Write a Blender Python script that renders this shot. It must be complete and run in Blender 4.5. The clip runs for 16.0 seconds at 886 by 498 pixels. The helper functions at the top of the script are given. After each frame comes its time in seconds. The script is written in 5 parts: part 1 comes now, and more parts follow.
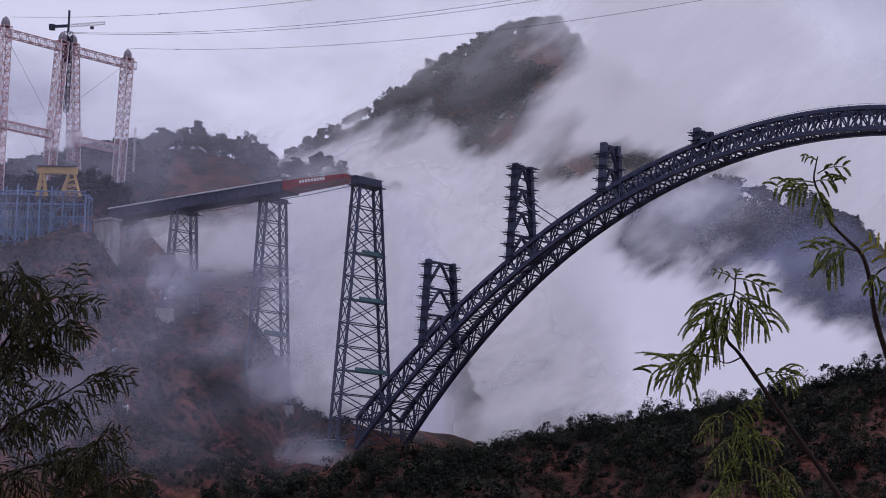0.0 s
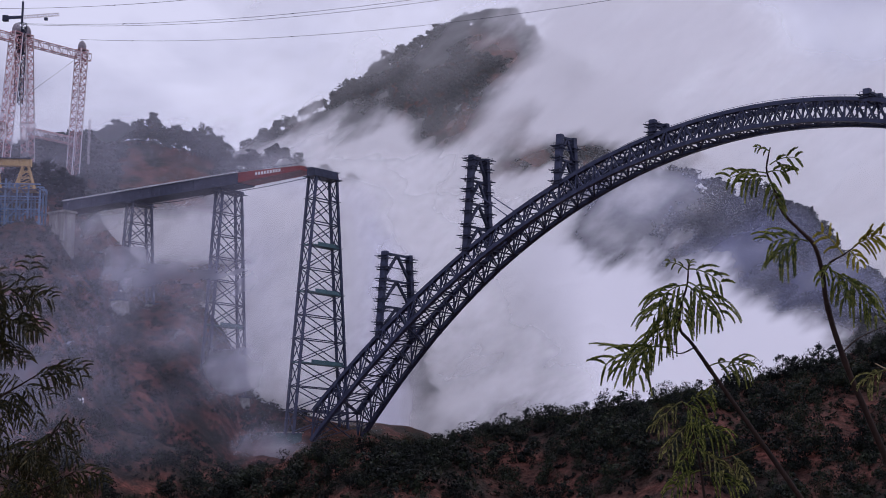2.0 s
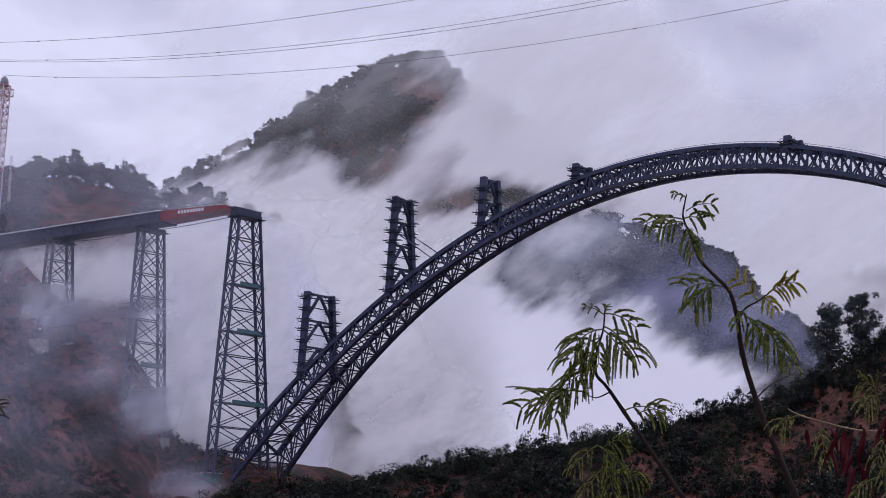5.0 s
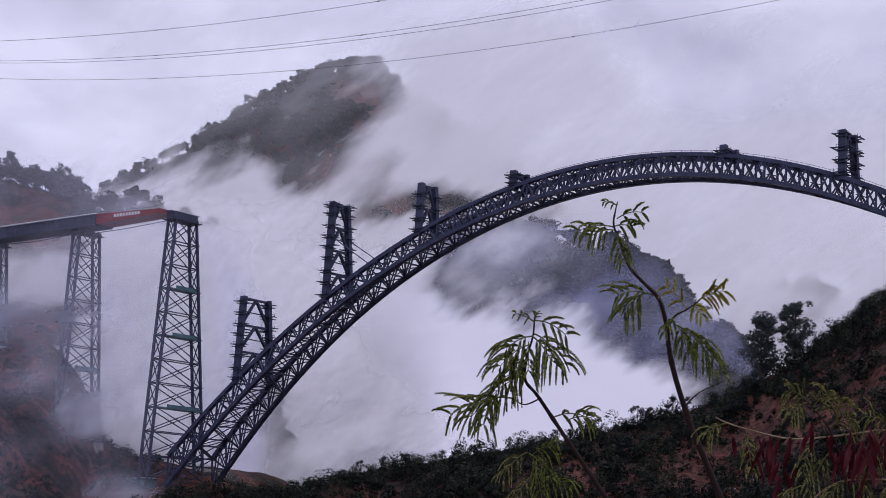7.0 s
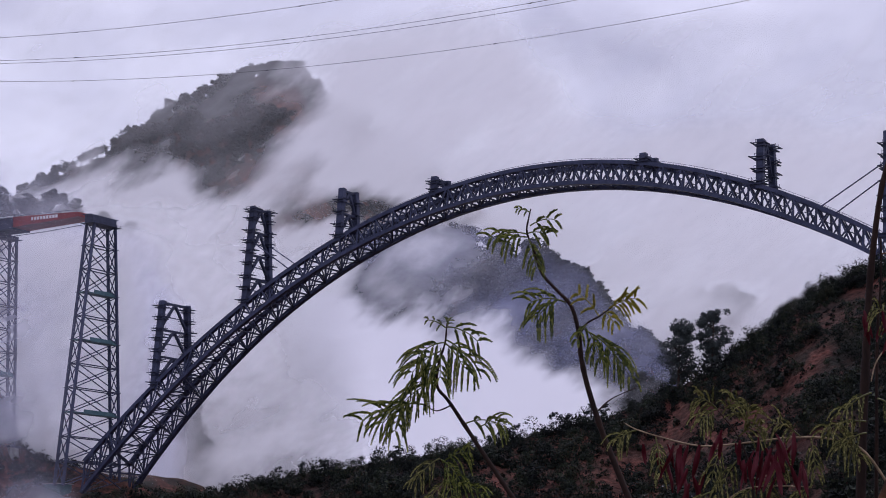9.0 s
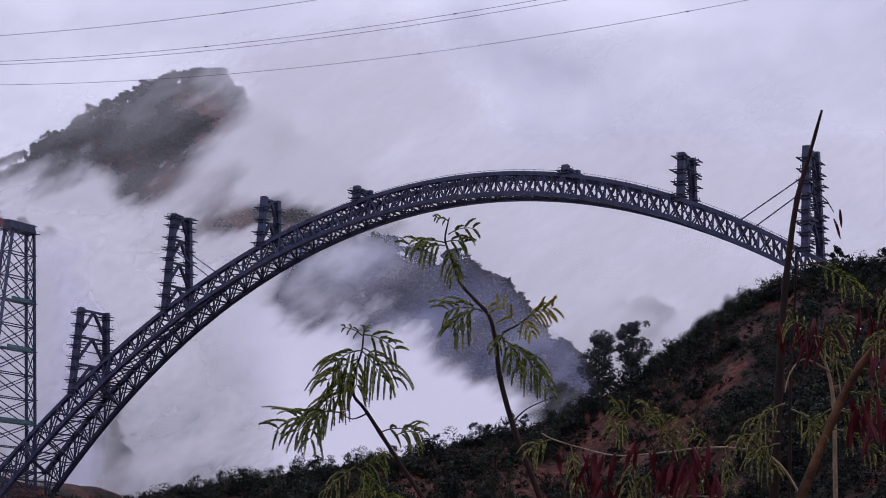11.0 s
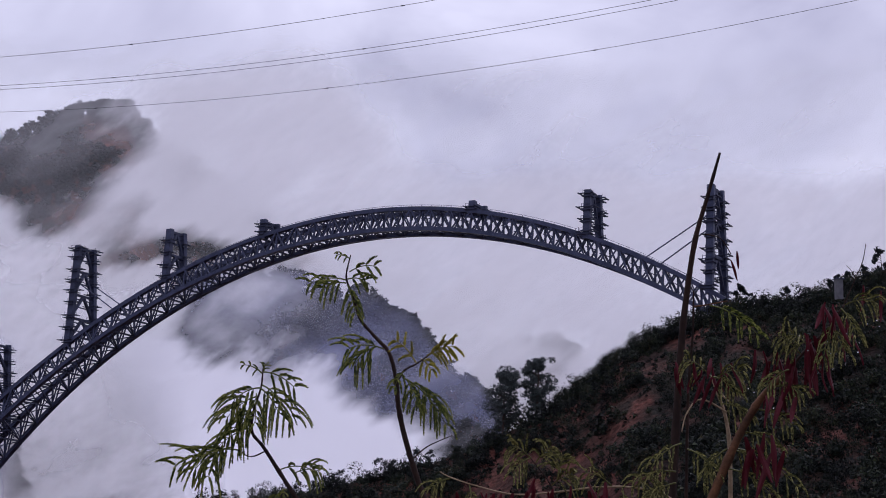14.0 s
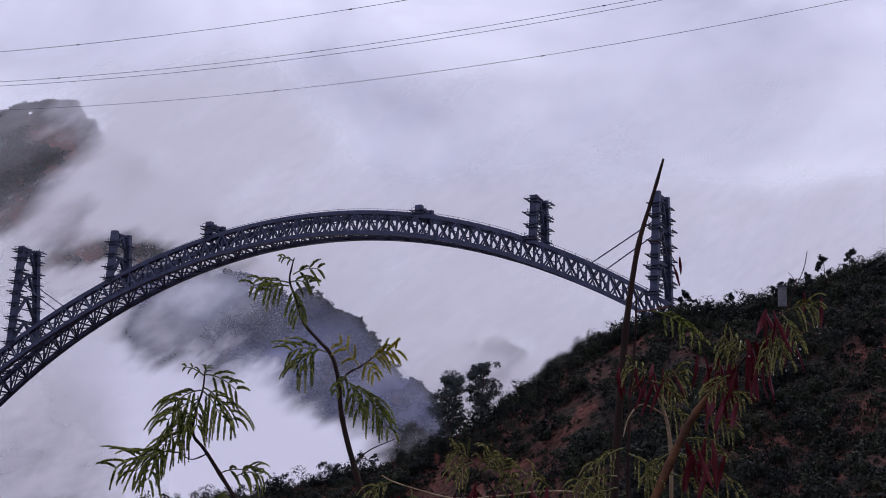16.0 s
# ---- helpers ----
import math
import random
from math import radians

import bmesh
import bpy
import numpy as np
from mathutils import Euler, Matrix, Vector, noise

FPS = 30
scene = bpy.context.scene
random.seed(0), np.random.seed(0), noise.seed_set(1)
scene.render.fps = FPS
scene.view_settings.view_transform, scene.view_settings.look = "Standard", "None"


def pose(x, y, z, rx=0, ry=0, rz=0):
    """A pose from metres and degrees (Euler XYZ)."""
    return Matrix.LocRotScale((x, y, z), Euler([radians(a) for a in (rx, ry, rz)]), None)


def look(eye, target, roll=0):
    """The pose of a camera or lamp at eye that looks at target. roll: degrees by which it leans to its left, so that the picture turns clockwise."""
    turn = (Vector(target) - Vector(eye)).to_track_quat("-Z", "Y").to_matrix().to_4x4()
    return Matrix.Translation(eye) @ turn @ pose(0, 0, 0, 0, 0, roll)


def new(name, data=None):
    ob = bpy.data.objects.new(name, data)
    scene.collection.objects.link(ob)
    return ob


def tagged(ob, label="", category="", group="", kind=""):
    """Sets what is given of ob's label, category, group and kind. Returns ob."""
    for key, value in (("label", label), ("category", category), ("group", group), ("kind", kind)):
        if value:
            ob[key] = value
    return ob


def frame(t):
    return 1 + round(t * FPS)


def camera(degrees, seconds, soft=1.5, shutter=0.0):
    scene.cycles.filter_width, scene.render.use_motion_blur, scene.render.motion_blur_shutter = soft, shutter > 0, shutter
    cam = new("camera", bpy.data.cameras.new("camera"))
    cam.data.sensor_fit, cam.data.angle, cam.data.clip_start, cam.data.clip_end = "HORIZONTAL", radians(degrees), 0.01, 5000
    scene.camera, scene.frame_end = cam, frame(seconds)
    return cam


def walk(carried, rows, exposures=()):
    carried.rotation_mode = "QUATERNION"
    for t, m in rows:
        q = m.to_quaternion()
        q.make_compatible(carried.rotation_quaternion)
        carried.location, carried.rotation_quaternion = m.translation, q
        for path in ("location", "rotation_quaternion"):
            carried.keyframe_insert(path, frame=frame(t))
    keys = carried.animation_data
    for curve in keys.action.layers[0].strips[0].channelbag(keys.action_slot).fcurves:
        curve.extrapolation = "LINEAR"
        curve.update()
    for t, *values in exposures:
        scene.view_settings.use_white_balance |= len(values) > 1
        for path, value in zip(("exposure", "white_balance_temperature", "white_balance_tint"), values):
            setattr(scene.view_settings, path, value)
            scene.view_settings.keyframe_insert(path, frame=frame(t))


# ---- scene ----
# ---------------------------------------------------------------- camera
cam = camera(27.41, 16.0, soft=0.95)
EYE, TILT, LEAN = 1.6, 9.0, -1.0
ROWS = [
    (0, 0, -0, 0, 0, 0, -0),
    (0.5, 0.001, -0.0015, 0.0001, -0.385, -0.156, 0.081),
    (1, 0.0016, 0.0005, -0.0006, -0.695, -0.29, 0.123),
    (1.5, 0.0023, 0.0011, -0.0003, -1.03, -0.34, 0.142),
    (2, 0.0035, 0.0031, -0.001, -1.375, -0.258, 0.098),
    (2.5, 0.0041, 0.0032, -0.001, -1.782, -0.029, 0.087),
    (3, 0.0048, 0.0012, 0.0009, -2.165, 0.238, 0.05),
    (3.5, 0.0051, 0.0001, 0.0016, -2.61, 0.547, -0.072),
    (4, 0.0065, 0.0003, 0.0012, -2.999, 0.787, -0.214),
    (6.5, 0.0156, -0.0006, 0.0003, -5.243, 1.217, -0.89),
    (7, 0.0179, 0.0003, 0.0008, -5.792, 1.268, -0.958),
    (7.5, 0.0199, -0.0003, 0.0016, -6.383, 1.301, -1.01),
    (8, 0.0232, -0.0009, 0.002, -7.083, 1.346, -1.115),
    (8.5, 0.0256, -0.0004, 0.0023, -7.667, 1.4, -1.185),
    (9, 0.0273, -0.0004, 0.0012, -8.307, 1.505, -1.281),
    (11.5, 0.0331, 0.0039, -0.0008, -11.354, 2.046, -1.899),
    (12, 0.0319, -0.0001, 0.0007, -11.861, 2.288, -1.945),
    (12.5, 0.0329, -0.0007, 0.0028, -12.29, 2.523, -1.938),
    (13, 0.0355, -0, 0.003, -12.786, 2.762, -1.985),
    (13.5, 0.0379, 0.0005, 0.0032, -13.243, 2.945, -2.08),
    (14, 0.0394, -0.0007, 0.0032, -13.75, 3.088, -2.221),
    (14.5, 0.0403, -0.0009, 0.0027, -14.179, 3.19, -2.352),
    (15, 0.0407, -0.0015, 0.0026, -14.622, 3.287, -2.455),
    (15.5, 0.0408, -0.001, 0.003, -14.989, 3.336, -2.499),
    (16, 0.0425, 0.0001, 0.0026, -15.477, 3.296, -2.6),
]
walk(cam, [(t, pose(0, 0, EYE, TILT, LEAN, 0) @ pose(x, y, z, 90 + pitch, roll, yaw)) for t, x, y, z, yaw, pitch, roll in ROWS], [(0, -0.14), (1.5, -0.10), (3.0, 0.02), (9.0, 0.02), (16.0, -0.04)])

# ---------------------------------------------------------------- sky and light
SUN_EL, SUN_AZ, ZENITH = 52.0, 35.0, 3.0
world = bpy.data.worlds.new("overcast_sky")
scene.world = world
world.use_nodes = True
wn, wl = world.node_tree.nodes, world.node_tree.links
wn.clear()
w_out = wn.new("ShaderNodeOutputWorld")
w_add = wn.new("ShaderNodeAddShader")
w_sky = wn.new("ShaderNodeTexSky")
w_sky.sky_type, w_sky.sun_disc = "NISHITA", False
w_sky.sun_elevation, w_sky.sun_rotation = radians(SUN_EL), radians(SUN_AZ)
w_b1 = wn.new("ShaderNodeBackground")
w_b1.inputs["Strength"].default_value = 0.012
wl.new(w_sky.outputs[0], w_b1.inputs["Color"])
w_tc = wn.new("ShaderNodeTexCoord")
w_map = wn.new("ShaderNodeMapping")
w_map.inputs["Scale"].default_value = (3.0, 3.0, 6.0)
w_map.inputs["Rotation"].default_value = (0.0, 0.35, 0.0)
w_noise = wn.new("ShaderNodeTexNoise")
for k, v in (("Scale", 1.6), ("Detail", 5.0), ("Roughness", 0.5), ("Distortion", 0.5)):
    w_noise.inputs[k].default_value = v
w_ramp = wn.new("ShaderNodeValToRGB")
w_ramp.color_ramp.elements[0].position, w_ramp.color_ramp.elements[0].color = 0.38, (0.43, 0.415, 0.60, 1)
w_ramp.color_ramp.elements[1].position, w_ramp.color_ramp.elements[1].color = 0.63, (0.755, 0.74, 0.975, 1)
w_b2 = wn.new("ShaderNodeBackground")
w_b2.inputs["Strength"].default_value = 0.89
wl.new(w_tc.outputs["Generated"], w_map.inputs[0])
wl.new(w_map.outputs[0], w_noise.inputs["Vector"])
wl.new(w_noise.outputs["Fac"], w_ramp.inputs[0])
w_sep = wn.new("ShaderNodeSeparateXYZ")
wl.new(w_tc.outputs["Generated"], w_sep.inputs[0])
w_zen = wn.new("ShaderNodeMapRange")
for k, v in (("From Min", 0.30), ("From Max", 1.0), ("To Min", 1.0), ("To Max", ZENITH)):
    w_zen.inputs[k].default_value = v
wl.new(w_sep.outputs["Z"], w_zen.inputs["Value"])
w_mul = wn.new("ShaderNodeVectorMath")
w_mul.operation = "SCALE"
wl.new(w_ramp.outputs[0], w_mul.inputs[0])
wl.new(w_zen.outputs[0], w_mul.inputs["Scale"])
wl.new(w_mul.outputs[0], w_b2.inputs["Color"])
wl.new(w_b1.outputs[0], w_add.inputs[0])
wl.new(w_b2.outputs[0], w_add.inputs[1])
wl.new(w_add.outputs[0], w_out.inputs["Surface"])

sun_data = bpy.data.lights.new("sun", "SUN")
sun_data.energy, sun_data.angle, sun_data.color = 0.6, radians(25), (0.93, 0.94, 1.0)
sun = new("sun", sun_data)
_a, _e = radians(SUN_AZ), radians(SUN_EL)
sun.matrix_world = look((math.sin(_a) * math.cos(_e) * 100, math.cos(_a) * math.cos(_e) * 100, math.sin(_e) * 100), (0, 0, 0))


# ---------------------------------------------------------------- materials
def material(name, rough=0.7, metal=0.0, sheen=0.2):
    m = bpy.data.materials.new(name)
    m.use_nodes = True
    nt = m.node_tree
    bsdf = nt.nodes["Principled BSDF"]
    bsdf.inputs["Roughness"].default_value = rough
    bsdf.inputs["Metallic"].default_value = metal
    bsdf.inputs["Specular IOR Level"].default_value = sheen
    return m, nt, bsdf


def node(nt, kind, **values):
    n_ = nt.nodes.new(kind)
    for k, v in values.items():
        n_.inputs[k.replace("_", " ")].default_value = v
    return n_


def ramp(nt, fac, stops):
    r = nt.nodes.new("ShaderNodeValToRGB")
    els = r.color_ramp.elements
    while len(els) < len(stops):
        els.new(0.5)
    for el, (p, c) in zip(els, stops):
        el.position, el.color = p, (*c, 1)
    nt.links.new(fac, r.inputs[0])
    return r.outputs[0]


def mix(nt, fac, a, b_, mode="MIX"):
    mx = nt.nodes.new("ShaderNodeMix")
    mx.data_type, mx.blend_type = "RGBA", mode
    for i, v in ((0, fac), (6, a), (7, b_)):
        if isinstance(v, (int, float)):
            mx.inputs[i].default_value = v
        elif isinstance(v, tuple):
            mx.inputs[i].default_value = (*v, 1)
        else:
            nt.links.new(v, mx.inputs[i])
    return mx.outputs[2]


def grainy(name, dark, light, scale, rough=0.7, metal=0.0, bump=0.3, streak=None, rand=0.0, bump_dist=0.02):
    """A surface whose colour wanders between dark and light at two scales, with fine relief."""
    m, nt, bsdf = material(name, rough, metal)
    tc = nt.nodes.new("ShaderNodeTexCoord")
    co = tc.outputs["Object"]
    if streak:
        mp = nt.nodes.new("ShaderNodeMapping")
        mp.inputs["Scale"].default_value = streak
        nt.links.new(co, mp.inputs[0])
        co = mp.outputs[0]
    n1 = node(nt, "ShaderNodeTexNoise", Scale=scale, Detail=4.0)
    n2 = node(nt, "ShaderNodeTexNoise", Scale=scale * 7.3, Detail=3.0)
    nt.links.new(co, n1.inputs["Vector"])
    nt.links.new(co, n2.inputs["Vector"])
    c1 = ramp(nt, n1.outputs["Fac"], [(0.3, dark), (0.7, light)])
    c2 = ramp(nt, n2.outputs["Fac"], [(0.3, (0.75, 0.75, 0.75)), (0.7, (1.2, 1.2, 1.2))])
    col = mix(nt, 1.0, c1, c2, "MULTIPLY")
    if rand:
        oi = nt.nodes.new("ShaderNodeObjectInfo")
        lo, hi = 1 - rand, 1 + rand
        c3 = ramp(nt, oi.outputs["Random"], [(0.0, (lo, lo, lo)), (1.0, (hi, hi, hi))])
        col = mix(nt, 1.0, col, c3, "MULTIPLY")
    nt.links.new(col, bsdf.inputs["Base Color"])
    bp = node(nt, "ShaderNodeBump", Strength=bump, Distance=bump_dist)
    nt.links.new(n2.outputs["Fac"], bp.inputs["Height"])
    nt.links.new(bp.outputs[0], bsdf.inputs["Normal"])
    return m


def foliage(name, stops, rough=0.6, translucent=0.25, clump=0.0):
    """Leaves: each loose spray takes its own tone; with clump, neighbouring plants differ too."""
    m, nt, bsdf = material(name, rough, 0.0, 0.12)
    g = nt.nodes.new("ShaderNodeNewGeometry")
    col = ramp(nt, g.outputs["Random Per Island"], stops)
    if clump:
        tc = nt.nodes.new("ShaderNodeTexCoord")
        nz = node(nt, "ShaderNodeTexNoise", Scale=clump, Detail=2.0, Roughness=0.5)
        nt.links.new(tc.outputs["Object"], nz.inputs["Vector"])
        tone = ramp(nt, nz.outputs["Fac"], [(0.34, (0.32, 0.34, 0.42)), (0.50, (0.75, 0.80, 0.78)), (0.62, (1.45, 1.5, 1.15)), (0.74, (1.5, 1.1, 0.85))])
        col = mix(nt, 1.0, col, tone, "MULTIPLY")
    nt.links.new(col, bsdf.inputs["Base Color"])
    if translucent:
        tr = nt.nodes.new("ShaderNodeBsdfTranslucent")
        nt.links.new(col, tr.inputs["Color"])
        ms = nt.nodes.new("ShaderNodeMixShader")
        ms.inputs[0].default_value = translucent
        nt.links.new(bsdf.outputs[0], ms.inputs[1])
        nt.links.new(tr.outputs[0], ms.inputs[2])
        nt.links.new(ms.outputs[0], nt.nodes["Material Output"].inputs["Surface"])
    return m


def mist_material(name, scale, seed, tint=(0.98, 0.98, 0.985), back_share=0.5):
    """Mist: scattered white light where it is dense, clear where it is thin."""
    m = bpy.data.materials.new(name)
    m.use_nodes = True
    nt = m.node_tree
    nt.nodes.clear()
    out = nt.nodes.new("ShaderNodeOutputMaterial")
    at = nt.nodes.new("ShaderNodeAttribute")
    at.attribute_name = "mist_fill"
    tc = nt.nodes.new("ShaderNodeTexCoord")
    mp = nt.nodes.new("ShaderNodeMapping")
    mp.inputs["Location"].default_value = (seed * 37.0, seed * 11.0, seed * 5.0)
    mp.vector_type = "TEXTURE"
    mp.inputs["Rotation"].default_value = (0.0, -0.55, 0.0)
    mp.inputs["Scale"].default_value = (1.5, 1.5, 0.9)
    nt.links.new(tc.outputs["Object"], mp.inputs[0])
    nz = node(nt, "ShaderNodeTexNoise", Scale=scale, Detail=7.0, Roughness=0.55, Distortion=0.35)
    nt.links.new(mp.outputs[0], nz.inputs["Vector"])
    sub = nt.nodes.new("ShaderNodeMath")
    sub.operation = "MULTIPLY_ADD"
    sub.inputs[1].default_value, sub.inputs[2].default_value = 2.2, -1.1
    nt.links.new(nz.outputs["Fac"], sub.inputs[0])
    # density + (noise - 0.5) * 1.5 * edge, strongest where the bank is half dense
    edge = nt.nodes.new("ShaderNodeMath")
    edge.operation = "PINGPONG"
    edge.inputs[1].default_value = 0.5
    nt.links.new(at.outputs["Fac"], edge.inputs[0])
    mul = nt.nodes.new("ShaderNodeMath")
    mul.operation = "MULTIPLY_ADD"
    nt.links.new(sub.outputs[0], mul.inputs[0])
    nt.links.new(edge.outputs[0], mul.inputs[1])
    nt.links.new(at.outputs["Fac"], mul.inputs[2])
    df = nt.nodes.new("ShaderNodeBsdfDiffuse")
    tl = nt.nodes.new("ShaderNodeBsdfTranslucent")
    df.inputs["Color"].default_value = tl.inputs["Color"].default_value = (*tint, 1)
    sc = nt.nodes.new("ShaderNodeMixShader")
    sc.inputs[0].default_value = back_share
    nt.links.new(df.outputs[0], sc.inputs[1])
    nt.links.new(tl.outputs[0], sc.inputs[2])
    tp = nt.nodes.new("ShaderNodeBsdfTransparent")
    ms = nt.nodes.new("ShaderNodeMixShader")
    sm = nt.nodes.new("ShaderNodeMapRange")
    sm.interpolation_type = "SMOOTHSTEP"
    sm.inputs["From Min"].default_value, sm.inputs["From Max"].default_value = 0.0, 1.0
    sm.inputs["To Min"].default_value, sm.inputs["To Max"].default_value = 0.0, 0.985
    nt.links.new(mul.outputs[0], sm.inputs["Value"])
    nt.links.new(sm.outputs[0], ms.inputs[0])
    nt.links.new(tp.outputs[0], ms.inputs[1])
    nt.links.new(sc.outputs[0], ms.inputs[2])
    nt.links.new(ms.outputs[0], out.inputs["Surface"])
    return m


STEEL = grainy("painted_steel", (0.031, 0.038, 0.070), (0.058, 0.067, 0.118), 0.35, 0.55, 0.2, 0.15, rand=0.12)
STEEL_DARK = grainy("weathered_steel", (0.030, 0.035, 0.060), (0.056, 0.064, 0.104), 0.5, 0.65, 0.2, 0.2, rand=0.15)
STEEL_TEAL = grainy("teal_steel", (0.05, 0.10, 0.12), (0.08, 0.16, 0.17), 0.6, 0.6, 0.1, 0.2, rand=0.15)
RED_STEEL = grainy("red_painted_steel", (0.17, 0.022, 0.022), (0.27, 0.042, 0.040), 0.25, 0.5, 0.0, 0.15)
WHITE_PAINT = grainy("white_paint", (0.68, 0.66, 0.66), (0.82, 0.82, 0.82), 1.0, 0.6, 0.0, 0.1)
PALE_EDGE = grainy("wet_galvanised_steel", (0.52, 0.53, 0.56), (0.75, 0.76, 0.80), 0.4, 0.4, 0.0, 0.1)
# lattice paints are lightened so their colour carries the distance haze
MAST_RED = grainy("haze_pale_red_lattice", (0.36, 0.16, 0.17), (0.50, 0.26, 0.27), 0.5, 0.6, 0.0, 0.1, rand=0.2)
MAST_PALE = grainy("haze_pale_lattice", (0.46, 0.40, 0.43), (0.62, 0.55, 0.58), 0.5, 0.6, 0.0, 0.1, rand=0.2)
SHEAVE = grainy("weathered_grey_sheave", (0.16, 0.15, 0.17), (0.30, 0.27, 0.30), 0.8, 0.6, 0.1, 0.2)
# crane yellow, paled and greyed with the haze mixed into its colour
YELLOW = grainy("hazed_yellow_paint", (0.42, 0.27, 0.10), (0.58, 0.40, 0.17), 0.6, 0.5, 0.0, 0.15)
BLUE = grainy("blue_scaffold_paint", (0.08, 0.14, 0.25), (0.13, 0.22, 0.36), 0.5, 0.55, 0.0, 0.15, rand=0.25)
CONCRETE = grainy("pier_concrete", (0.19, 0.18, 0.175), (0.36, 0.35, 0.335), 0.25, 0.9, 0.0, 0.4, streak=(1, 1, 0.25))
ROPE = grainy("steel_rope", (0.07, 0.07, 0.08), (0.12, 0.12, 0.13), 0.2, 0.5, 0.4, 0.1)
BARK = grainy("dark_bark", (0.009, 0.005, 0.004), (0.034, 0.018, 0.012), 40.0, 0.8, 0.0, 0.6, streak=(1, 1, 0.3), bump_dist=0.002)
BARK_PALE = grainy("pale_bark", (0.026, 0.012, 0.006), (0.13, 0.060, 0.026), 40.0, 0.8, 0.0, 0.5, bump_dist=0.002)
TRUNK = grainy("pine_bark", (0.03, 0.022, 0.018), (0.07, 0.05, 0.04), 2.0, 0.9, 0.0, 0.5)
BUSH = foliage("hill_shrub_leaves", [(0.0, (0.007, 0.009, 0.009)), (0.6, (0.014, 0.018, 0.015)), (0.9, (0.026, 0.032, 0.020)), (1.0, (0.032, 0.023, 0.017))], 0.75, 0.15, clump=0.22)
# leaves of the hill-edge pair, lightened in place of a haze layer
HAZED_LEAF = foliage("hazed_tree_leaves", [(0.0, (0.030, 0.037, 0.040)), (1.0, (0.068, 0.082, 0.078))], 0.7, 0.2)
PINE = foliage("pine_needles", [(0.0, (0.008, 0.011, 0.013)), (1.0, (0.020, 0.027, 0.027))])
LEAF = foliage("feathery_leaf", [(0.0, (0.018, 0.030, 0.007)), (0.5, (0.062, 0.082, 0.016)), (1.0, (0.29, 0.30, 0.070))], 0.45, 0.4)
LEAF_YELLOW = foliage("yellowing_leaf", [(0.0, (0.10, 0.10, 0.015)), (1.0, (0.42, 0.36, 0.055))], 0.45, 0.4)
LEAF_OLIVE = foliage("olive_feathery_leaf", [(0.0, (0.024, 0.027, 0.011)), (0.55, (0.085, 0.088, 0.026)), (1.0, (0.34, 0.31, 0.11))], 0.45, 0.35)
POD = foliage("red_seed_pod", [(0.0, (0.016, 0.003, 0.005)), (0.6, (0.070, 0.007, 0.012)), (1.0, (0.14, 0.028, 0.036))], 0.5, 0.2)


def ground_material():
    m, nt, bsdf = material("hillside_soil_and_scrub", 0.95, 0.0, 0.05)
    tc = nt.nodes.new("ShaderNodeTexCoord")
    big = node(nt, "ShaderNodeTexNoise", Scale=0.018, Detail=6.0, Roughness=0.62)
    mid = node(nt, "ShaderNodeTexNoise", Scale=0.12, Detail=5.0, Roughness=0.6)
    fine = node(nt, "ShaderNodeTexNoise", Scale=1.1, Detail=4.0, Roughness=0.6)
    bare = node(nt, "ShaderNodeTexNoise", Scale=0.055, Detail=6.0, Roughness=0.68)
    for nz in (big, mid, fine, bare):
        nt.links.new(tc.outputs["Object"], nz.inputs["Vector"])
    soil = ramp(nt, mid.outputs["Fac"], [(0.30, (0.040, 0.018, 0.015)), (0.55, (0.108, 0.040, 0.030)), (0.75, (0.19, 0.080, 0.060))])
    scrub = ramp(nt, mid.outputs["Fac"], [(0.3, (0.010, 0.011, 0.010)), (0.7, (0.026, 0.025, 0.020))])
    cover = mix(nt, 0.35, ramp(nt, bare.outputs["Fac"], [(0.42, (0, 0, 0)), (0.56, (1, 1, 1))]), ramp(nt, big.outputs["Fac"], [(0.38, (0, 0, 0)), (0.56, (1, 1, 1))]))
    col = mix(nt, cover, soil, scrub)
    speck = ramp(nt, fine.outputs["Fac"], [(0.3, (0.35, 0.35, 0.37)), (0.7, (1.6, 1.55, 1.5))])
    col = mix(nt, 1.0, col, speck, "MULTIPLY")
    nt.links.new(col, bsdf.inputs["Base Color"])
    bp = node(nt, "ShaderNodeBump", Strength=0.7, Distance=1.0)
    nt.links.new(fine.outputs["Fac"], bp.inputs["Height"])
    nt.links.new(bp.outputs[0], bsdf.inputs["Normal"])
    return m


GROUND = ground_material()


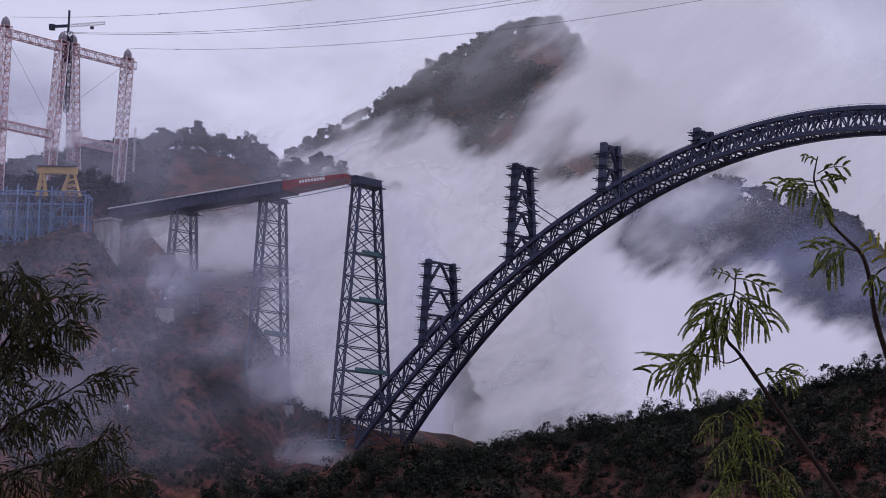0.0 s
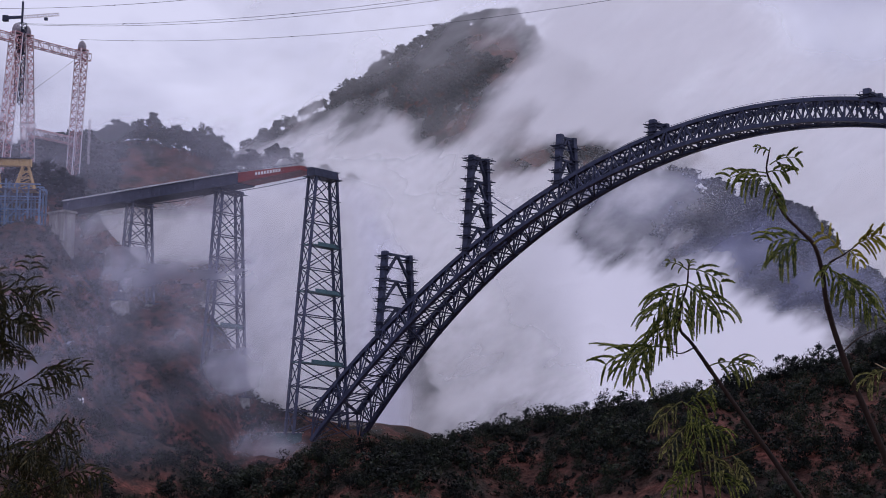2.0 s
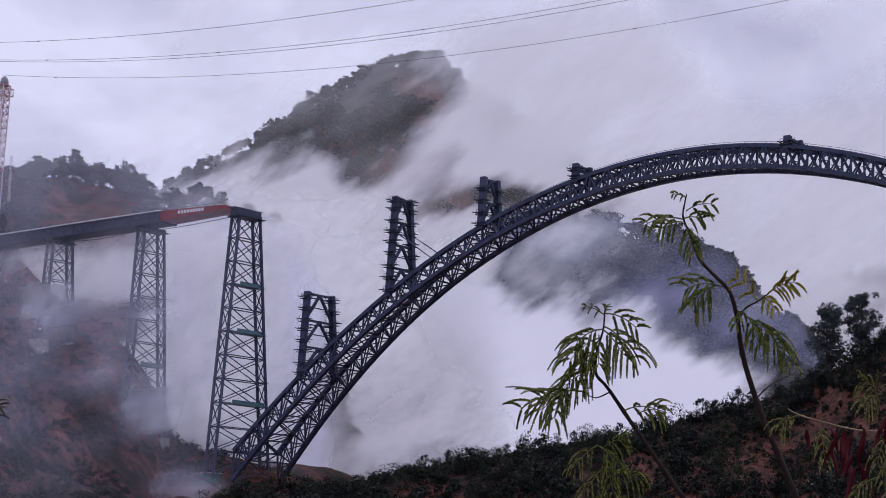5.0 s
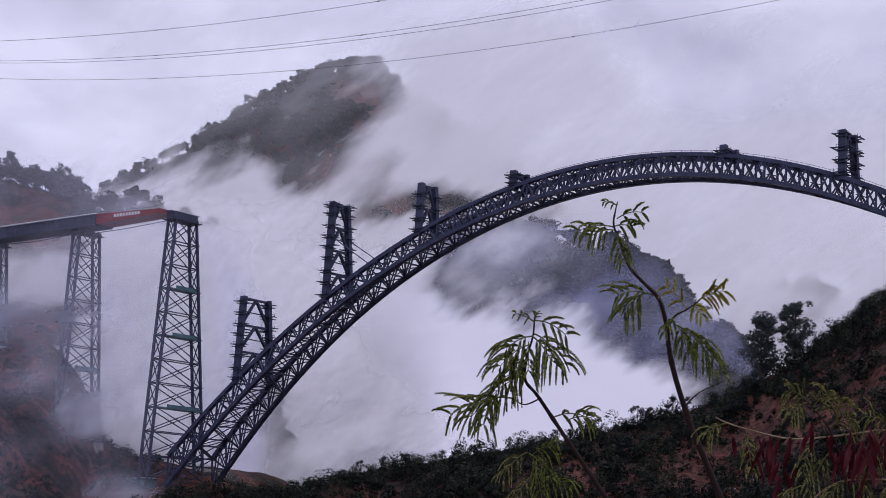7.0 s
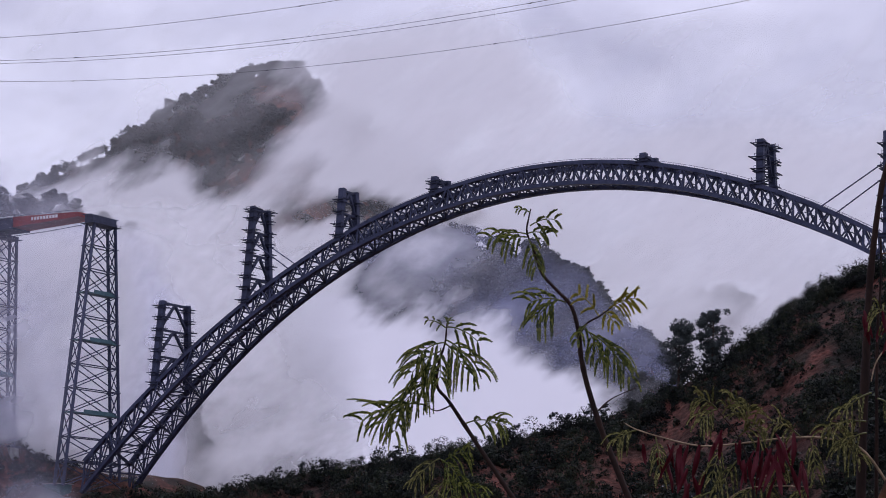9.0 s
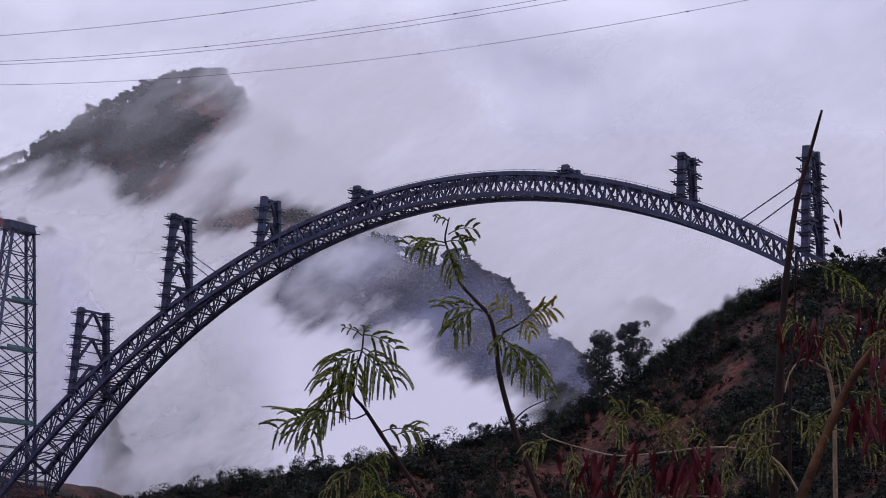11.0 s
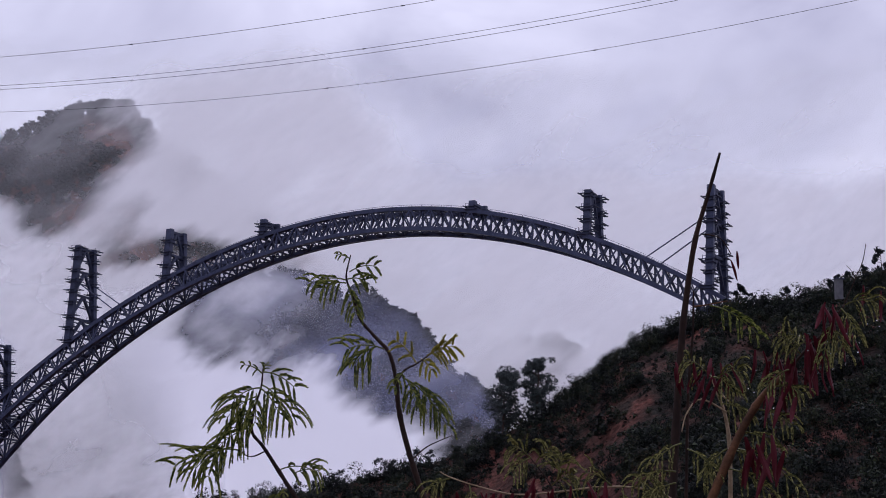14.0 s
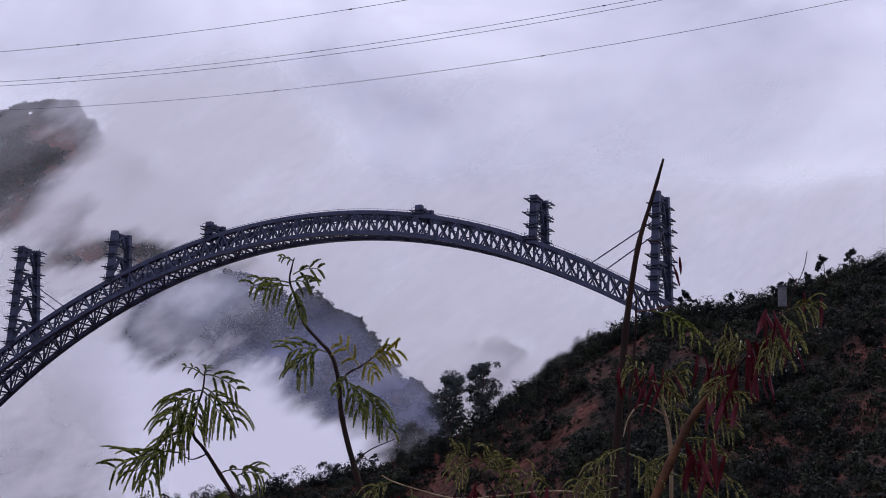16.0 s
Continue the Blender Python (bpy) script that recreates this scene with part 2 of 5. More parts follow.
# ---------------------------------------------------------------- mesh helpers
class Shape:
    """Vertices and faces that grow into one mesh."""

    def __init__(self):
        self.v, self.f = [], []

    def bar(self, p, q, w, h=None, up=(0, 0, 1)):
        """A square-cut bar from p to q."""
        h = w if h is None else h
        p, q = Vector(p), Vector(q)
        d = (q - p).normalized()
        side = d.cross(Vector(up))
        if side.length < 1e-4:
            side = d.cross(Vector((1, 0, 0)))
        side.normalize()
        top = side.cross(d).normalized()
        k = len(self.v)
        for c in (p, q):
            for a, b_ in ((-1, -1), (1, -1), (1, 1), (-1, 1)):
                self.v.append(tuple(c + side * (a * w / 2) + top * (b_ * h / 2)))
        self.f += [(k, k + 3, k + 2, k + 1), (k + 4, k + 5, k + 6, k + 7)]
        for i in range(4):
            j = (i + 1) % 4
            self.f.append((k + i, k + j, k + 4 + j, k + 4 + i))
        return self

    def tube(self, pts, radii, n=6):
        """A round limb through pts."""
        k = len(self.v)
        pts = [Vector(p) for p in pts]
        ref = Vector((0.3, 0.2, 0.93))
        for i, p in enumerate(pts):
            d = (pts[min(i + 1, len(pts) - 1)] - pts[max(i - 1, 0)]).normalized()
            a = d.cross(ref)
            if a.length < 1e-3:
                a = d.cross(Vector((1, 0, 0)))
            a.normalize()
            b_ = d.cross(a)
            for j in range(n):
                t = 2 * math.pi * j / n
                self.v.append(tuple(p + (a * math.cos(t) + b_ * math.sin(t)) * radii[i]))
        for i in range(len(pts) - 1):
            for j in range(n):
                o = k + i * n
                self.f.append((o + j, o + (j + 1) % n, o + n + (j + 1) % n, o + n + j))
        self.f.append(tuple(k + j for j in reversed(range(n))))
        self.f.append(tuple(k + (len(pts) - 1) * n + j for j in range(n)))
        return self

    def box(self, lo, hi):
        return self.bar(((lo[0] + hi[0]) / 2, (lo[1] + hi[1]) / 2, lo[2]), ((lo[0] + hi[0]) / 2, (lo[1] + hi[1]) / 2, hi[2]), hi[1] - lo[1], hi[0] - lo[0], up=(1, 0, 0))

    def quad(self, a, b_, c, d):
        k = len(self.v)
        self.v += [tuple(a), tuple(b_), tuple(c), tuple(d)]
        self.f.append((k, k + 1, k + 2, k + 3))
        return self

    def mesh(self, name, mat, smooth=False):
        me = bpy.data.meshes.new(name)
        me.from_pydata(self.v, [], self.f)
        me.materials.append(mat)
        if smooth:
            me.polygons.foreach_set("use_smooth", [True] * len(me.polygons))
        me.update()
        return me


def part(name, shape, mat, parent=None, label="", smooth=False):
    ob = new(name, shape.mesh(name, mat, smooth))
    ob.parent = parent
    return tagged(ob, label)


def thing(name, label, category, group="", at=(0, 0, 0)):
    ob = new(name)
    ob.location = at
    ob.empty_display_size = 0.2
    return tagged(ob, label, category, group)


def bar_part(name, p, q, w, mat, parent, h=None, label=""):
    return part(name, Shape().bar(p, q, w, h), mat, parent, label)


# ---------------------------------------------------------------- terrain
def hash2(i, j, s):
    h = np.sin(i * 127.1 + j * 311.7 + s * 74.7) * 43758.5453
    return h - np.floor(h)


def vnoise(x, y, s=0):
    i, j = np.floor(x), np.floor(y)
    fx, fy = x - i, y - j
    fx, fy = fx * fx * (3 - 2 * fx), fy * fy * (3 - 2 * fy)
    a = hash2(i, j, s) * (1 - fx) + hash2(i + 1, j, s) * fx
    b_ = hash2(i, j + 1, s) * (1 - fx) + hash2(i + 1, j + 1, s) * fx
    return a * (1 - fy) + b_ * fy


def fbm(x, y, s=0, octaves=5):
    out, amp, tot = 0, 1.0, 0
    for o in range(octaves):
        out = out + amp * vnoise(x * 2 ** o + 17.3 * o, y * 2 ** o - 9.1 * o, s + o)
        tot += amp
        amp *= 0.5
    return out / tot - 0.5


# the bridge's line: its crown over (CX, CY), running right and towards the viewer's bank
TH = radians(41.0)
CX, CY = 150.5, 751.0
BX, BY = math.cos(TH), -math.sin(TH)
NX, NY = -math.sin(TH), -math.cos(TH)


def bp(s, l, z):
    """A place by metres along the bridge, metres towards the viewer's side, and height."""
    return Vector((CX + s * BX + l * NX, CY + s * BY + l * NY, z))


# hills seen from the road: distance, slope before and behind the crest, roughness, crest as (bearing, height)
RIDGES = (
    (300, 0.46, 0.75, 3.0, ((-30, -25), (-11, -6), (-6.4, 6.5), (-2.6, 14.2), (1.6, 17), (5.4, 21), (9.1, 24.5), (13.7, 30), (15.5, 34), (17.3, 39), (18.5, 43), (19.4, 47.8), (20.1, 49.7), (21.5, 52.7), (22.8, 55.2), (23.7, 55.0), (24.8, 56), (25.7, 56.9), (26.3, 58.2), (27.3, 59.4), (28, 61.3), (29.5, 63), (36, 72))),
    (1250, 0.60, 0.5, 14.0, ((-40, 330), (-20, 250), (-14.2, 236), (-11.6, 250), (-9.7, 263), (-8.4, 268), (-7.2, 262), (-5.9, 257), (-5.2, 246), (-4.2, 205), (-3.4, 165), (-2.0, 60), (0, -60))),
    (1450, 1.3, 0.6, 18.0, ((-12, 250), (-5, 290), (-3.5, 294), (-2.8, 278), (-1.4, 270), (-0.9, 245), (0, 200), (0.6, 138), (1.3, 90), (3, -40))),
    (2400, 0.82, 0.4, 30.0, ((-25, 300), (-5.7, 484), (-4.1, 530), (-2.9, 556), (-1.8, 586), (-0.7, 622), (0.8, 660), (2.0, 686), (3.0, 699), (3.7, 690), (4.6, 650), (6.4, 600), (9.1, 515), (11.2, 455), (16, 300), (30, 200))),
    (1700, 1.15, 0.5, 22.0, ((3, 120), (4.6, 290), (5.9, 318), (7.1, 322), (8.9, 322), (11.1, 308), (11.6, 299), (12.1, 290), (12.7, 284), (13.25, 264), (13.6, 238), (14.2, 231), (14.9, 222), (15.3, 196), (16.0, 160), (18, 50), (22, -50))),
    (2200, 0.7, 0.5, 20.0, ((12, 250), (15.6, 345), (16.7, 360), (17.4, 357), (18.1, 343), (18.8, 322), (19.9, 290), (22, 220), (28, 160), (40, 240))),
    (930, 0.50, 0.5, 7.0, ((-24, 118), (-16, 133), (-14, 142), (-13, 147.5), (-11.84, 154), (-11.1, 150.5), (-10.4, 134), (-9.5, 115), (-8.8, 97), (-7.8, 86), (-6.6, 56), (-5.6, 35), (-4.2, 8), (-2, -40))),
    (680, 0.45, 0.45, 6.0, ((-24, 66), (-16, 56), (-12, 51), (-10, 44.5), (-8.6, 37), (-7, 31), (-5.4, 22), (-4.2, 11), (-2, -30))),
    (1125, 0.95, 0.5, 6.0, ((-26, 205), (-18, 205), (-14.5, 210), (-12, 212), (-10.8, 212), (-10, 200), (-9.2, 180), (-8, 120), (-6, 0), (-4, -80))),
)


def ridge_at(az, nodes):
    a, z = zip(*nodes)
    return sum(np.interp(az + o, a, z) for o in (-0.25, 0, 0.25)) / 3


def ground_height(x, y):
    r = np.hypot(x, y)
    az = np.degrees(np.arctan2(x, y))
    z = np.where(r < 12, 0.0, -np.clip((r - 12) * 0.5, 0, 60.0))
    z = z + fbm(x / 60, y / 60, 3) * np.clip((r - 10) / 100, 0, 1) * 12
    for i, (dist, front, back, rough, nodes) in enumerate(RIDGES):
        crest = ridge_at(az, nodes)
        where = dist * (1 + 0.12 * fbm(az / 4.0, az * 0 + i, 40 + i, 3))
        crest = crest * where / dist
        gully = fbm(x / (rough * 6), y / (rough * 6), 11 + i, 5) * rough * 2.2
        fade = np.clip(np.abs(r - where) / (rough * 10), 0.12, 1)
        h = crest - np.where(r < where, (where - r) * front, (r - where) * back) + gully * fade
        h = np.where((az > nodes[0][0] - 8) & (az < nodes[-1][0] + 8), h, -200)
        z = np.maximum(z, h)
    # the far bank under the approach piers
    s = (x - CX) * BX + (y - CY) * BY
    l = (x - CX) * NX + (y - CY) * NY
    prof = np.interp(s, (-900, -620, -520, -470, -430, -397, -372, -345, -323, -300, -255, -235, -205, -150), (225, 216, 204, 178, 142, 113, 100, 72, 58, 53, 48, 44, 0, -90))
    bank = prof - 0.30 * np.clip(l, -20, 500) + fbm(x / 70, y / 70, 61, 5) * 26 * np.clip(np.abs(l) / 40, 0.15, 1)
    bank = np.where(l > 420, -200, bank) - 0.8 * np.clip(-70 - l, 0, 400)
    z = np.maximum(z, bank)
    # the near bank under the right springing
    prof2 = np.interp(s, (160, 205, 240, 330, 500), (-90, 0, 42, 70, 120))
    z = np.maximum(z, np.where((l > -250) & (l < 200), prof2 - 0.2 * np.abs(l), -200))
    return z


def build_ground():
    az = np.concatenate([np.arange(-180, -17, 4.0), np.arange(-17, 33, 0.105), np.arange(33, 180, 4.0)])
    r = np.concatenate([[0.01, 3, 7, 12, 20, 35, 60, 100, 140], np.arange(165, 345, 2.2), np.arange(345, 640, 14), np.arange(640, 1300, 7), np.arange(1300, 1800, 12), np.arange(1800, 2600, 18), [2750, 3000, 3400, 4000, 4800]])
    A, Rr = np.meshgrid(np.radians(az), r)
    X, Y = Rr * np.sin(A), Rr * np.cos(A)
    Z = ground_height(X, Y)
    na, nr = len(az), len(r)
    co = np.stack([X, Y, Z], -1).reshape(-1, 3)
    i, j = np.meshgrid(np.arange(nr - 1), np.arange(na), indexing="ij")
    j2 = (j + 1) % na
    fc = np.stack([i * na + j, i * na + j2, (i + 1) * na + j2, (i + 1) * na + j], -1).reshape(-1, 4)
    me = bpy.data.meshes.new("ground")
    me.vertices.add(len(co))
    me.vertices.foreach_set("co", co.ravel())
    me.loops.add(fc.size)
    me.loops.foreach_set("vertex_index", fc.ravel())
    me.polygons.add(len(fc))
    me.polygons.foreach_set("loop_start", np.arange(0, fc.size, 4))
    me.polygons.foreach_set("loop_total", np.full(len(fc), 4))
    me.polygons.foreach_set("use_smooth", np.ones(len(fc), bool))
    me.materials.append(GROUND)
    me.update(calc_edges=True)
    me.validate()
    return tagged(new("ground", me), "reddish-brown hillsides, gorge and mountains with dark scrub", "ground", kind="structure")


ground = build_ground()

# ---------------------------------------------------------------- arch
ARCH_TOP, ARCH_LOW, ARCH_K, ARCH_K_FAR, ARCH_S0 = 179.7, 170.9, 0.00204, 0.00195, 6.0
HALF_TOP, BATTER = 5.0, 0.088


def half_width(z):
    return HALF_TOP + BATTER * max(0.0, 180.0 - z)


def chord(s, side, upper):
    z = (ARCH_TOP if upper else ARCH_LOW) - (ARCH_K if s > ARCH_S0 else ARCH_K_FAR) * (s - ARCH_S0) ** 2
    if not upper:
        z -= 0.00045 * max(0.0, -s - 125) ** 2
    return bp(s, side * half_width(z), z)


def build_arch():
    arch = thing("arch_bridge", "dark grey steel truss arch spanning the misty gorge", "bridge", at=bp(0, 0, 0))
    inv = Matrix.Translation(-bp(0, 0, 0))

    def P(s, side, upper):
        return inv @ chord(s, side, upper)

    stations = [-243 + 4.75 * i for i in range(104)]
    for side in (1, -1):
        rib = new("rib")
        rib.parent = arch
        rib.name = "rib"
        tagged(rib, "riveted dark steel truss rib")
        for upper in (True, False):
            sh = Shape()
            for a, b_ in zip(stations, stations[1:]):
                sh.bar(P(a, side, upper), P(b_, side, upper), 2.5, 1.65)
            part("upper_chord" if upper else "lower_chord", sh, STEEL, rib)
        for i, (a, b_) in enumerate(zip(stations, stations[1:])):
            web = Shape()
            for off in (-0.9, 0.9):
                o = Vector((NX, NY, 0)) * off
                if (i + (off > 0 and a > -95)) % 2:
                    web.bar(P(a, side, True) + o, P(b_, side, False) + o, 0.55)
                else:
                    web.bar(P(a, side, False) + o, P(b_, side, True) + o, 0.55)
            if i % 2 == 0:
                web.bar(P(a, side, True), P(a, side, False), 0.6, 0.9)
            elif i % 4 == 1:
                web.bar(P(a, side, True).lerp(P(a, side, False), 0.5), P(b_, side, True).lerp(P(b_, side, False), 0.5), 0.35)
            part("web_brace", web, STEEL, rib)
        # service rail along the top chord
        rail = Shape()
        for i in range(0, len(stations) - 1, 1):
            a, b_ = stations[i], stations[i + 1]
            up = Vector((0, 0, 1.7))
            rail.bar(P(a, side, True) + up, P(b_, side, True) + up, 0.12)
            rail.bar(P(a, side, True), P(a, side, True) + up, 0.12)
        part("service_rail", rail, STEEL, rib)
    for i in range(0, len(stations) - 2, 2):
        a, b_ = stations[i], stations[i + 2]
        for upper in (True, False):
            cross = Shape().bar(P(a, 1, upper), P(a, -1, upper), 0.7)
            cross.bar(P(a, 1, upper), P(b_, -1, upper), 0.5).bar(P(a, -1, upper), P(b_, 1, upper), 0.5)
            part("cross_brace", cross, STEEL_DARK, arch)
        part("sway_brace", Shape().bar(P(a, 1, True), P(a, -1, False), 0.45).bar(P(a, -1, True), P(a, 1, False), 0.45), STEEL_DARK, arch)
    for side in (1, -1):
        foot = chord(-243, side, False)
        sh = Shape().box((foot.x - 5, foot.y - 5, foot.z - 24), (foot.x + 5, foot.y + 5, foot.z - 5))
        sh.v = [tuple(inv @ Vector(v)) for v in sh.v]
        part("springing_block", sh, CONCRETE, arch, "grey concrete springing block")
    return arch


arch = build_arch()


def arch_pier(s, top, label):
    """A battered twin-column pier under construction that stands on both ribs."""
    foot = chord(s, 0, True).z
    org = bp(s, 0, foot)
    inv = Matrix.Translation(-org)
    th = thing("arch_pier", label, "bridge pier", "piers on the arch", at=org)

    def Q(side, z, ds=0.0):
        return inv @ bp(s + ds, side * half_width(z), z)

    for side in (1, -1):
        part("column", Shape().bar(Q(side, foot - 1.2), Q(side, top), 2.3, 2.9, up=(BX, BY, 0)), STEEL, th)
    # K-braced bays with paired ties
    h = top - foot
    bays = max(1, round(h / 13.0))
    for k in range(bays):
        z0, z1 = foot + 1.5 + (h - 2.5) * k / bays, foot + 1.5 + (h - 2.5) * (k + 1) / bays
        zm = (z0 + z1) / 2
        part("tie_beam", Shape().bar(Q(1, z1), Q(-1, z1), 1.2, 1.0), STEEL_DARK, th)
        part("tie_beam", Shape().bar(Q(1, z1 - 1.9), Q(-1, z1 - 1.9), 0.5), STEEL_DARK, th)
        for side in (1, -1):
            mid = (Q(1, z1) + Q(-1, z1)) / 2
            part("diagonal", Shape().bar(Q(side, z0), mid, 1.15), STEEL_DARK, th)
        if h / bays > 8:
            part("strut", Shape().bar(Q(1, zm), Q(-1, zm), 0.45), STEEL_DARK, th)
    # scaffold platforms at the sections' joints, each with a lower toe level
    rng = random.Random(int(s))
    along, across = Vector((BX, BY, 0)), Vector((NX, NY, 0))
    z = foot + 2.0
    while z < top + 0.5:
        for side in (1, -1):
            last = z + 4.4 > top
            c = Q(side, min(z, top + 0.1))
            reach = (rng.uniform(2.6, 3.9) if h > 14 else 2.5) + (0.6 if last else 0)
            for drop, share in ((0.0, 1.0), (-1.25, rng.uniform(0.45, 0.85))):
                o, sh = Vector((0, 0, drop)), Shape()
                a0, a1, w = -reach * share, reach * rng.uniform(0.7, 1.0) * share, 1.9 + 0.9 * share
                for k in (-1, 1):
                    sh.bar(c + o + along * a0 + across * 1.6 * k, c + o + along * a1 + across * 1.6 * k, 0.8, 0.3)
                for u in (a0, a1):
                    sh.bar(c + o + along * u - across * w, c + o + along * u + across * w, 0.7, 0.3)
                part("work_platform", sh, STEEL_DARK, th, "thin scaffold platform")
            sh = Shape()
            up = Vector((0, 0, 1.2))
            for k in (-1, 1):
                sh.bar(c + along * a0 + across * 1.6 * k + up, c + along * a1 + across * 1.6 * k + up, 0.12)
                for u in (a0, a1):
                    sh.bar(c + along * u + across * 1.6 * k, c + along * u + across * 1.6 * k + up * rng.uniform(0.8, 1.5), 0.16)
            part("handrail", sh, STEEL_DARK, th)
        z += rng.uniform(4.2, 6.6) if h > 14 else 3.6
    return th


for s_, top_, lab in (
    (-204, 135.5, "unfinished twin-column steel pier low on the arch"),
    (-153, 177.5, "tall unfinished twin-column steel pier with work platforms"),
    (-101.5, 181.0, "twin-column steel pier standing on the arch"),
    (-51, 181.0, "short stub of a steel pier near the arch crown"),
    (52, 179.8, "short stub of a steel pier near the arch crown"),
    (104, 179.5, "twin-column steel pier with work platforms on the arch"),
    (156, 176.5, "tall steel pier hung with many work platforms"),
):
    arch_pier(s_, top_, lab)


def stay(s0, z0, s1, label):
    th = thing("stay_cable_pair", label, "cable", "stay cables of the piers", at=bp(s0, 0, z0))
    inv = Matrix.Translation(-bp(s0, 0, z0))
    for side in (1, -1):
        a = inv @ bp(s0, side * half_width(z0), z0)
        b_ = inv @ chord(s1, side, True)
        part("cable", Shape().tube([a, b_], [0.28, 0.28], 5), STEEL, th)


stay(-153, 161, -128, "steel stay rods from pier to arch")
stay(156, 165.0, 129, "thick steel stay rods from tall pier to arch")


# ---------------------------------------------------------------- approach piers and deck
def lattice_pier(s, l, base, top, w_top, w_base, bays, label, teal=(), head=0.0):
    org = bp(s, l, base)
    inv = Matrix.Translation(-org)
    th = thing("lattice_pier", label, "bridge pier", "approach piers", at=org)

    def Q(i, j, t):
        wl_ = (w_base[0] + (w_top[0] - w_base[0]) * t) / 2
        ws_ = (w_base[1] + (w_top[1] - w_base[1]) * t) / 2
        return inv @ bp(s + i * ws_, l + j * wl_, base + (top - base) * t)

    corners = ((-1, -1), (1, -1), (1, 1), (-1, 1))
    for i, j in corners:
        part("leg", Shape().bar(Q(i, j, 0), Q(i, j, 1), 1.15), STEEL, th)
    for k in range(bays):
        t0, t1 = k / bays, (k + 1) / bays
        for a, b_ in zip(corners, corners[1:] + corners[:1]):
            mat = STEEL_TEAL if k in teal else STEEL_DARK
            part("brace", Shape().bar(Q(*a, t0), Q(*b_, t1), 0.42).bar(Q(*b_, t0), Q(*a, t1), 0.42), STEEL, th)
            part("girt", Shape().bar(Q(*a, t1), Q(*b_, t1), 0.5), mat, th)
        if k in teal:
            part("net_platform", Shape().bar(Q(0, -1, t1), Q(0, 1, t1), w_top[1], 0.3).bar(Q(1, -0.9, t1) + Vector((0, 0, 0.9)), Q(1, 0.5, t1) + Vector((0, 0, 0.9)), 0.15, 1.8), STEEL_TEAL, th, "teal netted work platform")
        if k % 2 == 1:
            for a in corners:
                c = Q(*a, t1)
                part("ladder_stage", Shape().bar(c - Vector((1.5, 0, 0)), c + Vector((1.5, 0, 0)), 1.6, 0.15), STEEL_DARK, th)
    cap = Shape().bar(Q(-1, 0, 1) * 1 + Vector((0, 0, 0.2)), Q(1, 0, 1) + Vector((0, 0, 0.2)), w_top[0] + 3, 1.6)
    cap.bar(Q(-1.6, 0, 1) + Vector((0, 0, -0.8)), Q(1.6, 0, 1) + Vector((0, 0, -0.8)), w_top[0] + 6, 0.2)
    part("cap", cap, STEEL_DARK, th, "dark steel pier cap with walkway")
    if head:
        hd = Shape().bar(Q(-1.2, 0, 1) + Vector((0, 0, 1.0 + head / 2)), Q(0.9, 0, 1) + Vector((0, 0, 1.0 + head / 2)), w_top[0] + 2, head)
        for k in (-1, 1):
            hd.bar(Q(1.5, k * 1.3, 1) + Vector((0, 0, -0.7)), Q(1.5, k * 1.3, 1) + Vector((0, 0, 1.2)), 0.15)
            hd.bar(Q(-1.2, k * 1.3, 1) + Vector((0, 0, 1.0 + head)), Q(0.9, k * 1.3, 1) + Vector((0, 0, 0.9 + head)), 0.5)
        part("pier_head", hd, STEEL_DARK, th, "dark steel bearing block")
    return th


lattice_pier(-255.5, 0, 47, 179.5, (15.0, 5.4), (40, 5.8), 11, "tall tapered dark steel lattice pier at the deck's end", (2, 5, 7), head=2.6)
lattice_pier(-325, 0, 70, 179.5, (14.0, 5.2), (28, 5.4), 9, "tapered dark steel lattice pier fading into mist", (2,))
lattice_pier(-393.5, 3.5, 124, 179.5, (13.5, 5.0), (21, 5.2), 5, "shorter dark steel lattice pier in the mist")


def deck_line(s):
    return 4 * min(1.0, max(0.0, (-s - 266) / 40))


def nose_shape(inv):
    """The tapering box that leads the deck onto the last pier."""
    sh = Shape()
    st = (-308, -297, -286, -275, -266)
    for k, a in enumerate(st):
        lo, hi = 181.2 + 2.6 * k / 4, 186.6 - 0.5 * k / 4
        sh.v += [tuple(inv @ bp(a, deck_line(a) + l, z)) for l, z in ((-6, lo), (6, lo), (6, hi), (-6, hi))]
        if k:
            n0 = 4 * (k - 1)
            for i in range(4):
                j = (i + 1) % 4
                sh.f.append((n0 + i, n0 + 4 + i, n0 + 4 + j, n0 + j))
    n0 = 4 * (len(st) - 1)
    sh.f += [(0, 1, 2, 3), (n0 + 3, n0 + 2, n0 + 1, n0)]
    return sh


